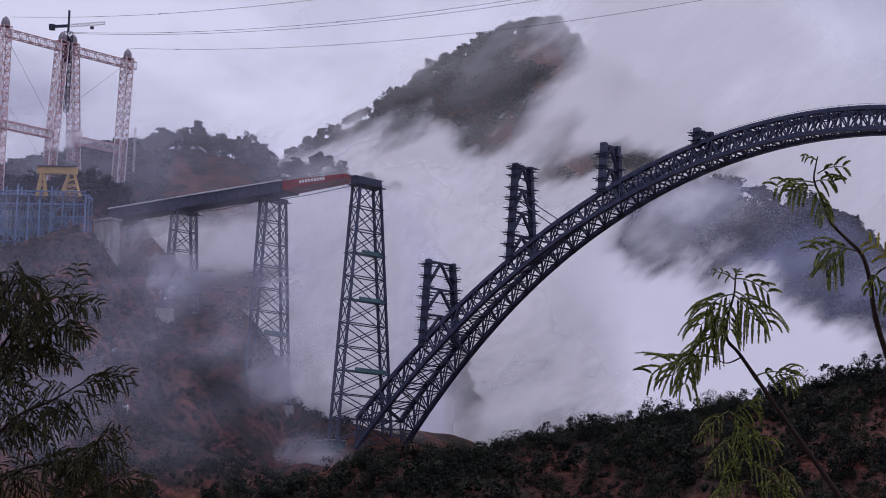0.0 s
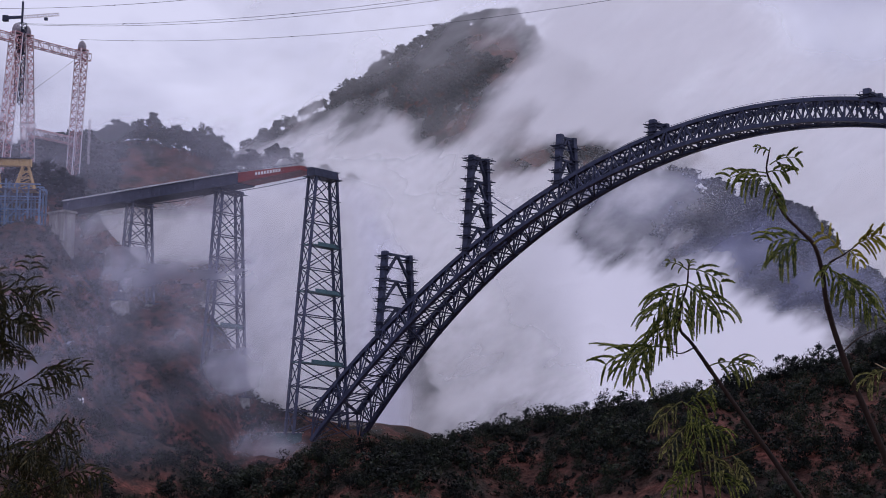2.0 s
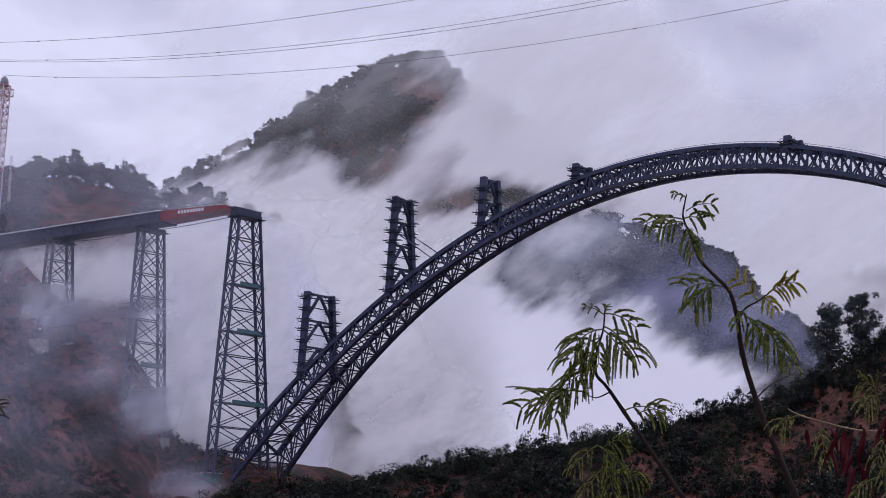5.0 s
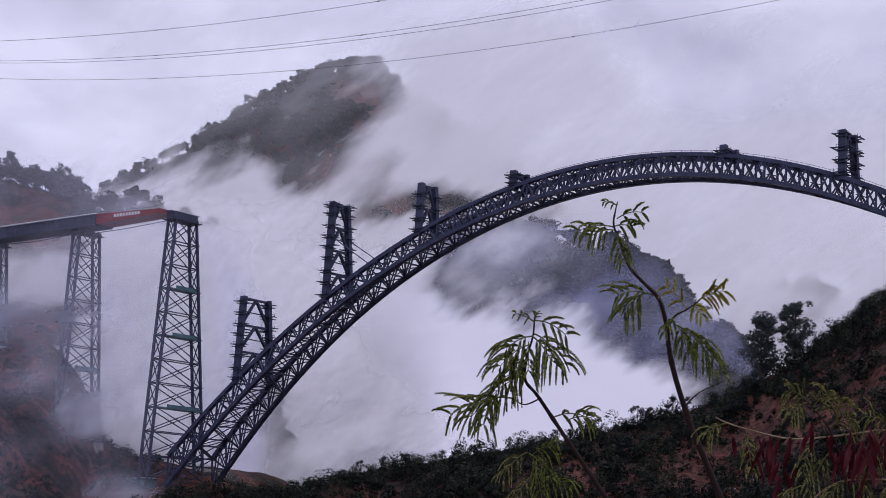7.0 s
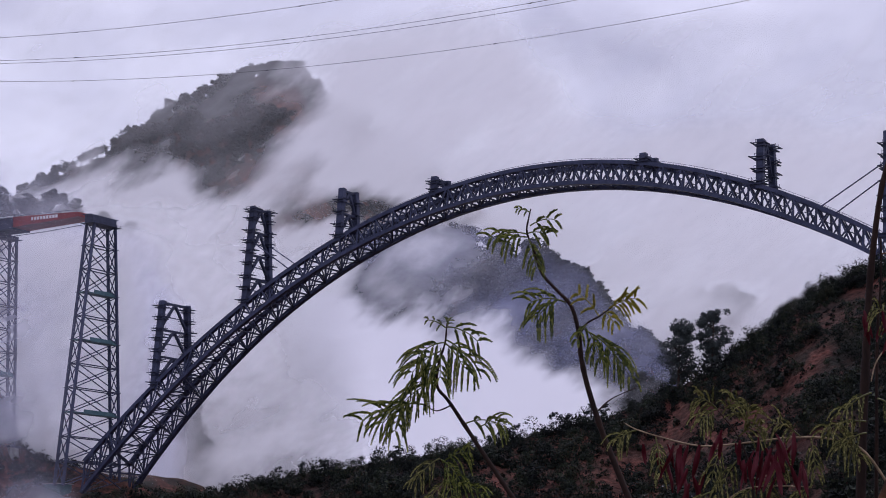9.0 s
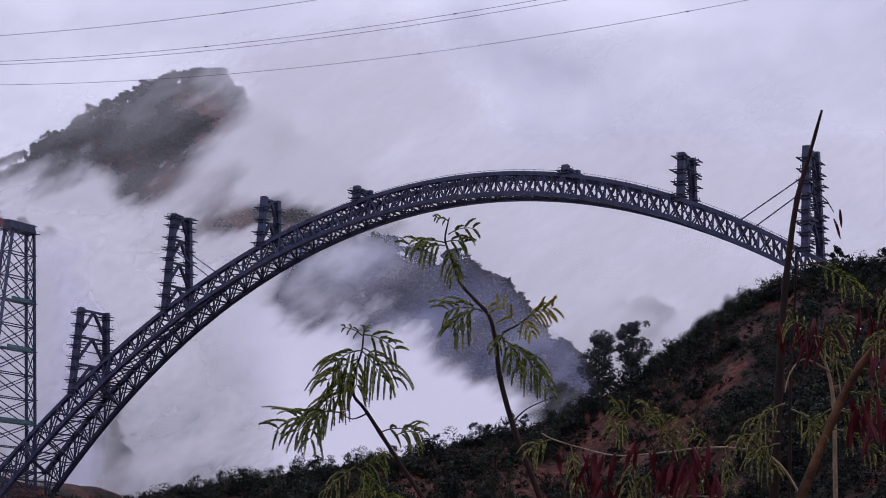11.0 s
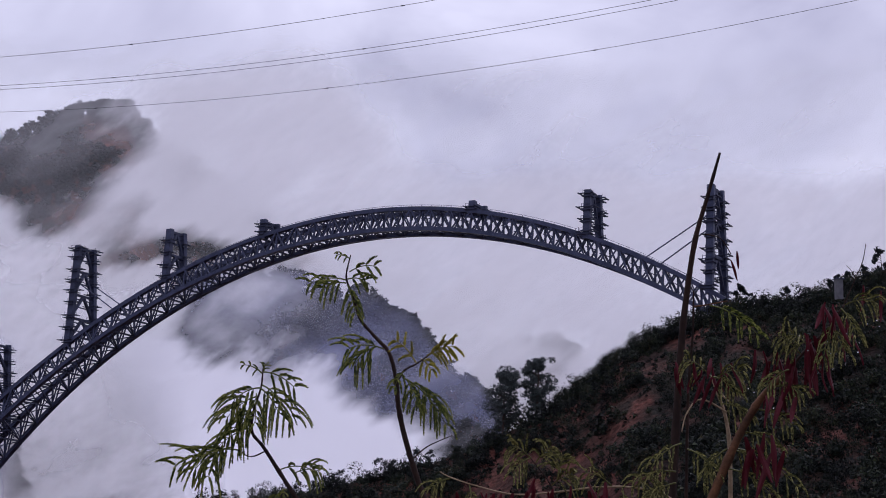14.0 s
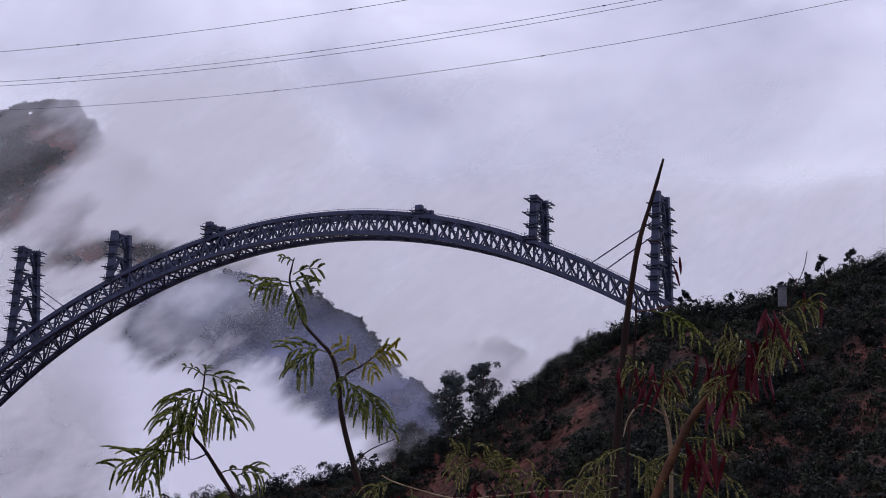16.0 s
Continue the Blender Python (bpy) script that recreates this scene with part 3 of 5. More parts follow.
def build_deck():
    org = bp(-266, 0, 180.3)
    inv = Matrix.Translation(-org)
    th = thing("bridge_deck", "dark steel girder deck launched out over the lattice piers", "bridge deck", at=org)
    st = [-308 - 8.5 * i for i in range(18)]

    def sweep(stations, lo, hi, half, mat, name, label="", near=None):
        sh = Shape()
        for a, b_ in zip(stations, stations[1:]):
            for k, (l0, l1) in enumerate(((-half, half),) if near is None else ((half - near, half),)):
                pa = [inv @ bp(a, deck_line(a) + l, z) for l, z in ((l0, lo), (l1, lo), (l1, hi), (l0, hi))]
                pb = [inv @ bp(b_, deck_line(b_) + l, z) for l, z in ((l0, lo), (l1, lo), (l1, hi), (l0, hi))]
                n0 = len(sh.v)
                sh.v += [tuple(p) for p in pa + pb]
                for i in range(4):
                    j = (i + 1) % 4
                    sh.f.append((n0 + i, n0 + j, n0 + 4 + j, n0 + 4 + i))
                sh.f += [(n0, n0 + 1, n0 + 2, n0 + 3), (n0 + 7, n0 + 6, n0 + 5, n0 + 4)]
        return part(name, sh, mat, th, label)

    sweep(st, 180.5, 186.4, 6.3, STEEL_DARK, "girder")
    sweep(st, 186.404, 187.0, 7.2, PALE_EDGE, "deck_slab", "pale wet deck edge")
    for i, a in enumerate(st[:-1]):
        sh = Shape()
        for l in (-6.42, 6.42):
            sh.bar(inv @ bp(a, deck_line(a) + l, 180.6), inv @ bp(a, deck_line(a) + l, 186.3), 0.35, 0.22)
        part("stiffener", sh, STEEL_DARK, th)
    nose = part("launching_nose", nose_shape(inv), RED_STEEL, th, "red painted tapering launching nose with white marks")
    sh = Shape()
    sh.bar(inv @ bp(-267, 6.6, 187.1), inv @ bp(-308, 9.9, 187.1), 0.2)
    for i in range(9):
        sh.bar(inv @ bp(-267 - 5 * i, 5.9 + deck_line(-267 - 5 * i), 186.1), inv @ bp(-267 - 5 * i, 6.2 + deck_line(-267 - 5 * i), 187.1), 0.15)
    part("edge_rail", sh, STEEL_DARK, nose)
    # unreadable white marks
    for i in range(9):
        a = -296 + 1.95 * i
        part("mark", Shape().bar(inv @ bp(a, 6.06 + deck_line(a), 184.7 + 0.03 * i), inv @ bp(a + 1.35, 6.06 + deck_line(a + 1.35), 184.7 + 0.03 * i), 0.06, 1.6), WHITE_PAINT, nose)
    part("under_cable", Shape().tube([inv @ bp(-262, 5, 179.2), inv @ bp(-290, 5, 178.0), inv @ bp(-322, 5, 177.6)], [0.2, 0.2, 0.2], 5), STEEL_DARK, th)
    part("under_cable", Shape().tube([inv @ bp(-330, 5, 178.6), inv @ bp(-360, 5, 177.4), inv @ bp(-390, 7, 178.0)], [0.2, 0.2, 0.2], 5), STEEL_DARK, th)
    return th


build_deck()


def concrete_pedestal(s, l, z0, z1, w, label):
    org = bp(s, l, z0)
    th = thing("concrete_pedestal", label, "pier footing", "footings under the approach piers", at=org)
    d = Vector((BX, BY, 0))
    part("shaft", Shape().bar((0, 0, -6), (0, 0, z1 - z0), w, w * 0.8, up=d), CONCRETE, th)
    part("slab", Shape().bar((0, 0, z1 - z0), (0, 0, z1 - z0 + 1.0), w + 1.2, w, up=d), STEEL_DARK, th, "dark shuttered slab")
    return th


for s_, l_, z0_, z1_, w_ in ((-393.5, 14.5, 108, 123.6, 8), (-393.5, -7.5, 110, 123.6, 8), (-325, 14.5, 54, 69.6, 6.5), (-325, -14.5, 54, 69.6, 6.5)):
    concrete_pedestal(s_, l_, z0_, z1_, w_, "weathered concrete pedestal under a lattice pier")

cap_beam = thing("footing_beam", "long dark concrete beam joining two pedestals", "pier footing", at=bp(-325, 20, 69.4))
part("beam", Shape().bar(Vector((NX, NY, 0)) * -2, Vector((NX, NY, 0)) * 22 + Vector((0, 0, 3)), 5, 2.0), CONCRETE, cap_beam)
base_shed = thing("site_shed", "teal sheet-metal site shed at the arch foot", "shed", at=bp(-262, 14, 44))
part("walls", Shape().bar((0, 0, -4), (0, 0, 4.0), 8, 11, up=(BX, BY, 0)), STEEL_TEAL, base_shed)
part("roof", Shape().bar((0, 0, 4.0), (0, 0, 4.4), 9, 12.5, up=(BX, BY, 0)), CONCRETE, base_shed, "pale metal roof")


# ---------------------------------------------------------------- cable crane on the far bank
def lattice_leg(sh_list, p, q, w, bays):
    """Four chords and zigzag lacing from p to q."""
    p, q = Vector(p), Vector(q)
    d = (q - p).normalized()
    a = d.cross(Vector((0.66, 0.75, 0.1))).normalized()
    b_ = d.cross(a).normalized()
    offs = [(a * i + b_ * j) * (w / 2) for i, j in ((-1, -1), (1, -1), (1, 1), (-1, 1))]
    chords, lacing = Shape(), Shape()
    for o in offs:
        chords.bar(p + o, q + o, w * 0.095)
    for k in range(bays):
        u, v = p.lerp(q, k / bays), p.lerp(q, (k + 1) / bays)
        for o1, o2 in zip(offs, offs[1:] + offs[:1]):
            if k % 2:
                lacing.bar(u + o1, v + o2, w * 0.062)
            else:
                lacing.bar(u + o2, v + o1, w * 0.062)
            lacing.bar(v + o1, v + o2, w * 0.062)
    return chords, lacing


def cable_crane():
    org = bp(-532, -15, 200)
    inv = Matrix.Translation(-org)
    th = thing("cable_crane_pylon", "tall pale red and white lattice pylon of a cable crane", "crane", at=org)
    legs = ((33, 33), (-10, -3.5), (-18, -25), (-62, -58))
    for lt, lb in legs:
        leg = new("leg")
        leg.parent = th
        c, g = lattice_leg(None, inv @ bp(-532, lb, 203), inv @ bp(-532, lt, 305), 5.8, 22)
        part("chord", c, MAST_PALE, leg)
        part("lacing", g, MAST_RED, leg)
        dome = inv @ bp(-532, lt, 304.5)
        part("head", Shape().tube([dome, dome + Vector((0, 0, 3)), dome + Vector((0, 0, 5.2)), dome + Vector((0, 0, 6.6))], [2.7, 2.7, 2.0, 0.7], 10), SHEAVE, leg, "rounded grey sheave head")
    for l0, l1, z in ((36, -12, 301), (-14, -68, 301), (33, -4.5, 244), (-23, -60, 244)):
        beam = new("cross_beam")
        beam.parent = th
        c, g = lattice_leg(None, inv @ bp(-532, l0, z), inv @ bp(-532, l1, z), 4.6, 14)
        part("chord", c, MAST_RED, beam)
        part("lacing", g, MAST_PALE, beam)
    for a, b_ in (((33, 300), (-4, 252)), ((-24, 270), (-62, 302)), ((33, 262), (-3, 222))):
        part("guy_rope", Shape().tube([inv @ bp(-532, a[0], a[1]), inv @ bp(-532, b_[0], b_[1])], [0.1, 0.1], 4), ROPE, th)
    return th


cable_crane()


def tower_crane():
    org = bp(-532, -14, 246)
    inv = Matrix.Translation(-org)
    th = thing("tower_crane", "small dark tower crane with a level jib between the pylon legs", "crane", at=org)
    c, g = lattice_leg(None, (0, 0, 14), (0, 0, 66), 4.0, 16)
    part("mast", c, STEEL_DARK, th)
    part("mast_lacing", g, STEEL_DARK, th)
    part("climbing_cage", Shape().box((-1.7, -1.7, 46), (1.7, 1.7, 62)), STEEL_DARK, th)
    part("king_post", Shape().bar((0, 0, 66), (0, 0, 80), 1.2), STEEL_DARK, th)
    d = Vector((0.97, 0.1, 0.10))
    c, g = lattice_leg(None, d * 1, d * 23 + Vector((0, 0, 0.5)), 1.6, 10)
    for name, shp in (("jib", c), ("jib_lacing", g)):
        shp.v = [(x, y, z + 70) for x, y, z in shp.v]
        part(name, shp, MAST_PALE, th)
    part("counter_jib", Shape().bar((0, 0, 70), (-10, -1, 69), 1.6), STEEL_DARK, th)
    part("counterweight", Shape().box((-12, -2, 67), (-8.5, 1, 70.5)), STEEL_DARK, th)
    part("trolley", Shape().box((13.5, 0.5, 68.6), (15.5, 2.5, 70.2)), STEEL_DARK, th)
    return th


tower_crane()


def crane_rope(l, twin):
    org = bp(0, l, 261.5)
    th = thing("cable_crane_rope", "long sagging steel rope high above the gorge", "cable", "ropes of the cable crane", at=org)
    inv = Matrix.Translation(-org)
    for k in range(2 if twin else 1):
        pts = [inv @ bp(s, l - 2.2 * k, 260.6 + 0.00018 * s * s - 1.6 * k * (1 - (s / 560) ** 2)) for s in range(-532, 561, 26)]
        part("rope", Shape().tube(pts, [0.115] * len(pts), 5), ROPE, th)
    for s in range(-420, 420, 140):
        c = inv @ bp(s + l, l, 260.6 + 0.00018 * (s + l) ** 2)
        part("spacer", Shape().tube([c - Vector((BX, BY, 0)) * 1.2, c, c + Vector((BX, BY, 0)) * 1.2], [0.12, 0.34, 0.12], 6), ROPE, th)


crane_rope(30, False)
crane_rope(-13, True)
crane_rope(-60, False)


# ---------------------------------------------------------------- far-bank worksite
def spot(az, el, d):
    """A place by bearing, elevation and distance from the roadside."""
    a, e = radians(az), radians(el)
    return Vector((math.sin(a) * math.cos(e) * d, math.cos(a) * math.cos(e) * d, EYE + math.sin(e) * d))


def scaffold():
    org = spot(-12.859, 9.276, 1045.000)
    th = thing("scaffold_tower", "blue steel scaffolding stepped up the slope", "scaffolding", at=org)
    rng = random.Random(5)
    cols, rows_ = 9, 4
    x0, dx, dz, dy = -26.0, 6.4, 7.2, 9.0
    for i in range(cols):
        for k in range(3):
            top = 21.5 + (3.0 if i in (2, 5) else rng.uniform(-2, 1.5)) - 0.35 * i
            part("post", Shape().bar((x0 + i * dx, k * dy, -45 + 2.5 * i), (x0 + i * dx, k * dy, top), 1.0), BLUE, th)
    for j in range(rows_ + 1):
        z = -9 + j * dz
        for k in range(3):
            part("ledger", Shape().bar((x0, k * dy, z), (x0 + (cols - 1) * dx, k * dy, z), 0.7), BLUE, th)
    for i in range(cols - 1):
        for j in range(rows_):
            if rng.random() < 0.65:
                z = -9 + j * dz
                a, b_ = (x0 + i * dx, 0, z), (x0 + (i + 1) * dx, 0, z + dz)
                if rng.random() < 0.5:
                    a, b_ = (a[0], 0, b_[2]), (b_[0], 0, a[2])
                part("brace", Shape().bar(a, b_, 0.5), BLUE, th)
    part("platform", Shape().box((x0 - 1, -1, 16.4), (x0 + cols * dx - 6, 2 * dy + 1, 17.0)), STEEL_DARK, th, "dark plank platform")
    part("sheeting", Shape().box((x0, 2 * dy + 1.2, -8), (x0 + 30, 2 * dy + 1.6, 12)), WHITE_PAINT, th, "pale hanging sheeting")
    return th


scaffold()


def gantry_crane():
    org = spot(-12.387, 10.174, 1050.000)
    th = thing("gantry_crane", "yellow gantry crane with splayed lattice legs", "crane", at=org)
    for x, w in ((-8.5, 3.2), (8.0, 7.0)):
        leg = Shape()
        for dy in (-3, 3):
            leg.bar((x - w * 0.8, dy, 0), (x - w * 0.2, dy * 0.5, 14), 0.9).bar((x + w * 0.8, dy, 0), (x + w * 0.2, dy * 0.5, 14), 0.9)
            for z in (3.5, 7, 10.5):
                f_ = 0.8 - 0.6 * z / 14
                leg.bar((x - w * f_, dy * (1 - z / 28), z), (x + w * f_, dy * (1 - z / 28), z), 0.5)
                leg.bar((x - w * (f_ + 0.15), dy, z - 3.5), (x + w * f_, dy, z), 0.4)
        part("leg", leg, YELLOW, th)
        part("bogie", Shape().box((x - w, -4, -1.0), (x + w, 4, 0.4)), YELLOW, th)
    part("girder", Shape().box((-11.5, -2, 13.5), (11, 2, 17.5)), YELLOW, th)
    part("walkway", Shape().box((-11.5, -3, 17.5), (11, -2, 17.9)), STEEL_DARK, th)
    return th


gantry_crane()

abut = thing("bridge_abutment", "pale concrete abutment under the deck's landward end", "abutment", at=spot(-10.777, 9.294, 1040.000))
part("wall", Shape().bar((0, 0, -24), (0, 0, 4), 8, 13, up=(BX, BY, 0)), CONCRETE, abut)
part("bearing_shelf", Shape().bar((0, 0, 4), (0, 0, 5.2), 9.5, 15, up=(BX, BY, 0)), CONCRETE, abut)

tank = thing("water_tank", "small white water tank on the slope", "water tank", at=spot(-9.970, 3.773, 700.000))
part("barrel", Shape().tube([(0, 0, -1), (0, 0, 0.9), (0, 0, 1.3)], [1.1, 1.1, 0.6], 12), WHITE_PAINT, tank, smooth=True)
part("stand", Shape().box((-1, -1, -3.0), (1, 1, -1)), CONCRETE, tank)

hut = thing("hilltop_hut", "small grey hut among trees on the hilltop", "hut", at=spot(26.247, 11.117, 288.019))
part("walls", Shape().box((-0.5, -0.5, -3.4), (0.5, 0.5, -0.25)), ROPE, hut)
part("roof", Shape().box((-0.75, -0.7, -0.25), (0.75, 0.7, -0.12)), STEEL_DARK, hut, "flat dark roof")
for x_ in (-0.65, 0.0, 0.65):
    part("roof_post", Shape().bar((x_, -0.6, -0.12), (x_, -0.6, 0.35), 0.06), STEEL_DARK, hut)


# ---------------------------------------------------------------- mist
def mist_sheet(name, pts, dens, mat, label):
    """A thin bank of mist: pts is a grid of places, dens how thick it is at each."""
    nu, nv = pts.shape[:2]
    i, j = np.meshgrid(np.arange(nu - 1), np.arange(nv - 1), indexing="ij")
    fc = np.stack([i * nv + j, (i + 1) * nv + j, (i + 1) * nv + j + 1, i * nv + j + 1], -1).reshape(-1, 4)
    me = bpy.data.meshes.new(name)
    me.vertices.add(nu * nv)
    me.vertices.foreach_set("co", pts.reshape(-1))
    me.loops.add(fc.size)
    me.loops.foreach_set("vertex_index", fc.ravel())
    me.polygons.add(len(fc))
    me.polygons.foreach_set("loop_start", np.arange(0, fc.size, 4))
    me.polygons.foreach_set("loop_total", np.full(len(fc), 4))
    me.polygons.foreach_set("use_smooth", np.ones(len(fc), bool))
    at = me.attributes.new("mist_fill", "FLOAT", "POINT")
    at.data.foreach_set("value", np.clip(dens, 0, 1).ravel().astype(np.float32))
    me.materials.append(mat)
    me.update(calc_edges=True)
    return tagged(new(name, me), label, "mist", "mist banks in the gorge", "stuff")


def puff(az, el, a0, e0, ra, re_, tilt=0.0, hard=1.0):
    """1 in the heart of an ellipse, fading to 0 round it."""
    c, s = math.cos(radians(tilt)), math.sin(radians(tilt))
    u, v = (az - a0) * c + (el - e0) * s, -(az - a0) * s + (el - e0) * c
    q = np.sqrt((u / ra) ** 2 + (v / re_) ** 2)
    t = np.clip((1.45 - q) / (0.9 / hard), 0, 1)
    return t * t * (3 - 2 * t)


def arc(dist, a0, a1, e0, e1, step=0.2, wave=0.006):
    A, E = np.meshgrid(np.arange(a0, a1 + step, step), np.arange(e0, e1 + step, step), indexing="ij")
    d = dist * (1 + wave * fbm(A / 5, E / 4, int(dist) % 97, 3))
    a, e = np.radians(A), np.radians(E)
    return np.stack([np.sin(a) * d, np.cos(a) * d, EYE + np.tan(e) * d], -1), A, E


def ease(x, lo, hi):
    t = np.clip((x - lo) / (hi - lo), 0, 1)
    return t * t * (3 - 2 * t)


def wisps(az, el, seed, tilt=32.0, long_=3.0, short=1.0, octaves=5):
    """Torn streaks that rise to the right."""
    c, s = math.cos(radians(tilt)), math.sin(radians(tilt))
    return fbm((az * c + el * s) / long_, (-az * s + el * c) / short, seed, octaves)


# cloud on the far mountain: a torn edge lies along its foot, and its right shoulder melts away
pts, A, E = arc(1850, -16, 36, 0, 19, 0.12)
lift = wisps(A, E, 71, 34, 2.6, 0.8, 6)
soft = fbm(A / 5, E / 3, 73, 4)
foot_line = np.interp(A, (-16, -8, -4.6, -2.4, -0.6, 0.3, 1.3, 2.3, 3.0, 4.2, 5.4), (10.0, 10.8, 11.8, 12.4, 12.8, 12.0, 12.1, 12.6, 13.2, 14.2, 15.2))
slope_open = ease(E + lift * 2.6, foot_line - 0.45, foot_line + 0.75) * (1 - ease(A + lift * 4.5 - (E - 14) * 0.25, 1.6, 5.2))
shade = np.maximum.reduce([0.80 * puff(A + lift * 3.2, E + lift * 2.2, 5.2, 11.4, 3.2, 1.05, -20, 0.6), 0.14 * puff(A + lift * 4, E + lift * 3, 5.4, 14.2, 2.2, 1.0, 40, 0.6), 0.16 * puff(A + lift * 2, E, 17.6, 9.3, 1.8, 0.6, -15, 0.7)])
dens = (0.94 + ease(A, 5, 9) * (0.7 * lift - 0.10)) - 0.72 * slope_open - shade
dens = dens * ease(A + lift * 2, -8.0, -3.6) * (1 - ease(E + soft * 3.0 + 2.5 * ease(A, 8, 14), 16.2, 18.8))
dens = np.maximum(dens, (0.27 + 0.25 * lift) * ease(A, -8, -4.5) * (1 - ease(E, 17.2, 18.9)))
mist_sheet("mist_bank", pts, dens, mist_material("far_mist", 0.010, 1), "torn white cloud drifting over the wooded mountain")

# thick white mist filling the gorge behind the arch, with a veil over the wooded ridge above it
pts, A, E = arc(1520, -7, 36, 0, 13.5, 0.12)
lift = wisps(A, E, 83, 34, 2.6, 0.9, 6)
lean = 1 + 0.02 * np.clip(E - 9, -9, 0) * ease(A, 2.5, 6)
pts[..., 0] *= lean
pts[..., 1] *= lean
pts[..., 2] = EYE + (pts[..., 2] - EYE) * lean
line = np.interp(A, (-7, -4, -1, 1.5, 3, 4.5, 6, 8, 9.6, 11, 12.5, 14, 15.2, 16, 17.4, 20, 34), (11.0, 11.5, 11.1, 10.4, 9.7, 9.4, 9.2, 8.9, 8.4, 7.6, 6.2, 5.0, 4.2, 4.4, 6.6, 8.0, 9.4))
veil = (0.15 + 0.20 * (1 - ease(A + lift * 4, 6.5, 11.5)) + 0.16 * ease(E + lift * 2, 9.0, 10.6) * (1 - ease(A + lift * 2, 9.0, 11.5))) * (1 + 2.0 * lift) * (1 - ease(E + lift, 10.6, 12.2)) * ease(A, 4, 7)
dens = np.maximum((1 - ease(E + lift * 3.6, line - 1.1, line + 1.5)) * 0.99, veil)
mist_sheet("mist_bank", pts, dens, mist_material("gorge_mist", 0.014, 2, back_share=0.4), "thick white mist filling the gorge behind the arch")

# blue-tinted sheet stands in for haze in front of the wooded ridge, below its crest
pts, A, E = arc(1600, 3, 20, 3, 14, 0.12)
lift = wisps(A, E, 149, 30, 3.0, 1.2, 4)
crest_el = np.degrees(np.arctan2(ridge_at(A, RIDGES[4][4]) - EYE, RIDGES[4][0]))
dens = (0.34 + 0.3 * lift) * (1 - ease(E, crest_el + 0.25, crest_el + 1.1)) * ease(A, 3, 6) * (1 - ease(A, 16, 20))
mist_sheet("mist_bank", pts, dens, mist_material("ridge_haze_tint", 0.01, 9, (0.46, 0.50, 0.78)), "blue-tinted sheet standing in for haze before the wooded ridge")

# grey mist between the piers and the wooded spur behind them
pts, A, E = arc(1310, -9, 7, 0, 13, 0.15)
lift = wisps(A, E, 91, 25, 2.2, 0.9)
dens = (0.56 + 0.12 * ease(E, 5, 8) + lift * 0.9) * ease(A + lift, -6.2, -3.6) * (1 - ease(A + lift * 4 + (E - 7) * 0.9, 1.8, 6.5)) * (1 - ease(E + lift * 1.5, 10.6, 12.4))
mist_sheet("mist_bank", pts, dens, mist_material("spur_mist", 0.018, 3), "grey mist veiling the wooded spur behind the piers")

# bluish haze before the wooded knoll, thickening where its flank drops into the gorge
pts, A, E = arc(1130, -20, 2, 2, 14.5, 0.15)
lift = wisps(A, E, 97, 28, 2.4, 0.9, 5)
flank = np.interp(A, (-9, -7, -5.6, -4.6, -3.4, -2, 0, 2), (6.4, 7.4, 9.0, 10.6, 10.7, 10.4, 9.4, 8.0))
dens = (0.30 + 0.3 * lift) * (1 - ease(E + lift, 12.4, 14.2)) * (1 - ease(A, -4.6, -2.0))
dens = np.maximum(dens, (0.86 + 0.5 * lift) * ease(A + lift, -7.6, -4.6) * (1 - ease(A + lift, -1.0, 1.2)) * (1 - ease(E + lift * 2.4, flank - 0.6, flank + 0.8)))
mist_sheet("mist_bank", pts, dens, mist_material("knoll_haze", 0.012, 6, (0.84, 0.85, 0.97)), "haze in front of the wooded knoll and its flank")


def bridge_plane(l, s0, s1, z0, z1, step=6.0):
    S, Z = np.meshgrid(np.arange(s0, s1 + step, step), np.arange(z0, z1 + step, step), indexing="ij")
    L = l + 10 * fbm(S / 60, Z / 60, int(abs(l)) + 5, 3)
    P = np.stack([CX + S * BX + L * NX, CY + S * BY + L * NY, Z], -1)
    r = np.hypot(P[..., 0], P[..., 1])
    return P, np.degrees(np.arctan2(P[..., 0], P[..., 1])), np.degrees(np.arctan2(P[..., 2] - EYE, r))


# drifting mist right behind the piers, and thin veils before them
pts, A, E = bridge_plane(-32, -560, -130, 20, 205)
lift = wisps(A, E, 101, 25, 1.6, 0.7)
dens = np.maximum.reduce([0.95 * puff(A + lift * 2, E + lift, -8.2, 8.8, 3.6, 1.1, 5, 0.7), (0.70 + 0.18 * ease(E, 5, 8)) * ease(A + lift * 3 - (E - 7) * 0.25, -7.2, -5.4) * (1 - ease(A + lift * 2, -2.4, 0.8)) * ease(E, 2.0, 4.2)]) * (1 + 1.3 * lift) * (1 - ease(E, 10.2, 11.4))
mist_sheet("mist_bank", pts, dens, mist_material("pier_mist", 0.022, 4, back_share=0.3), "pale mist drifting between the lattice piers")
pts, A, E = bridge_plane(34, -600, -190, -20, 190)
lift = wisps(A, E, 113, 25, 1.6, 0.7)
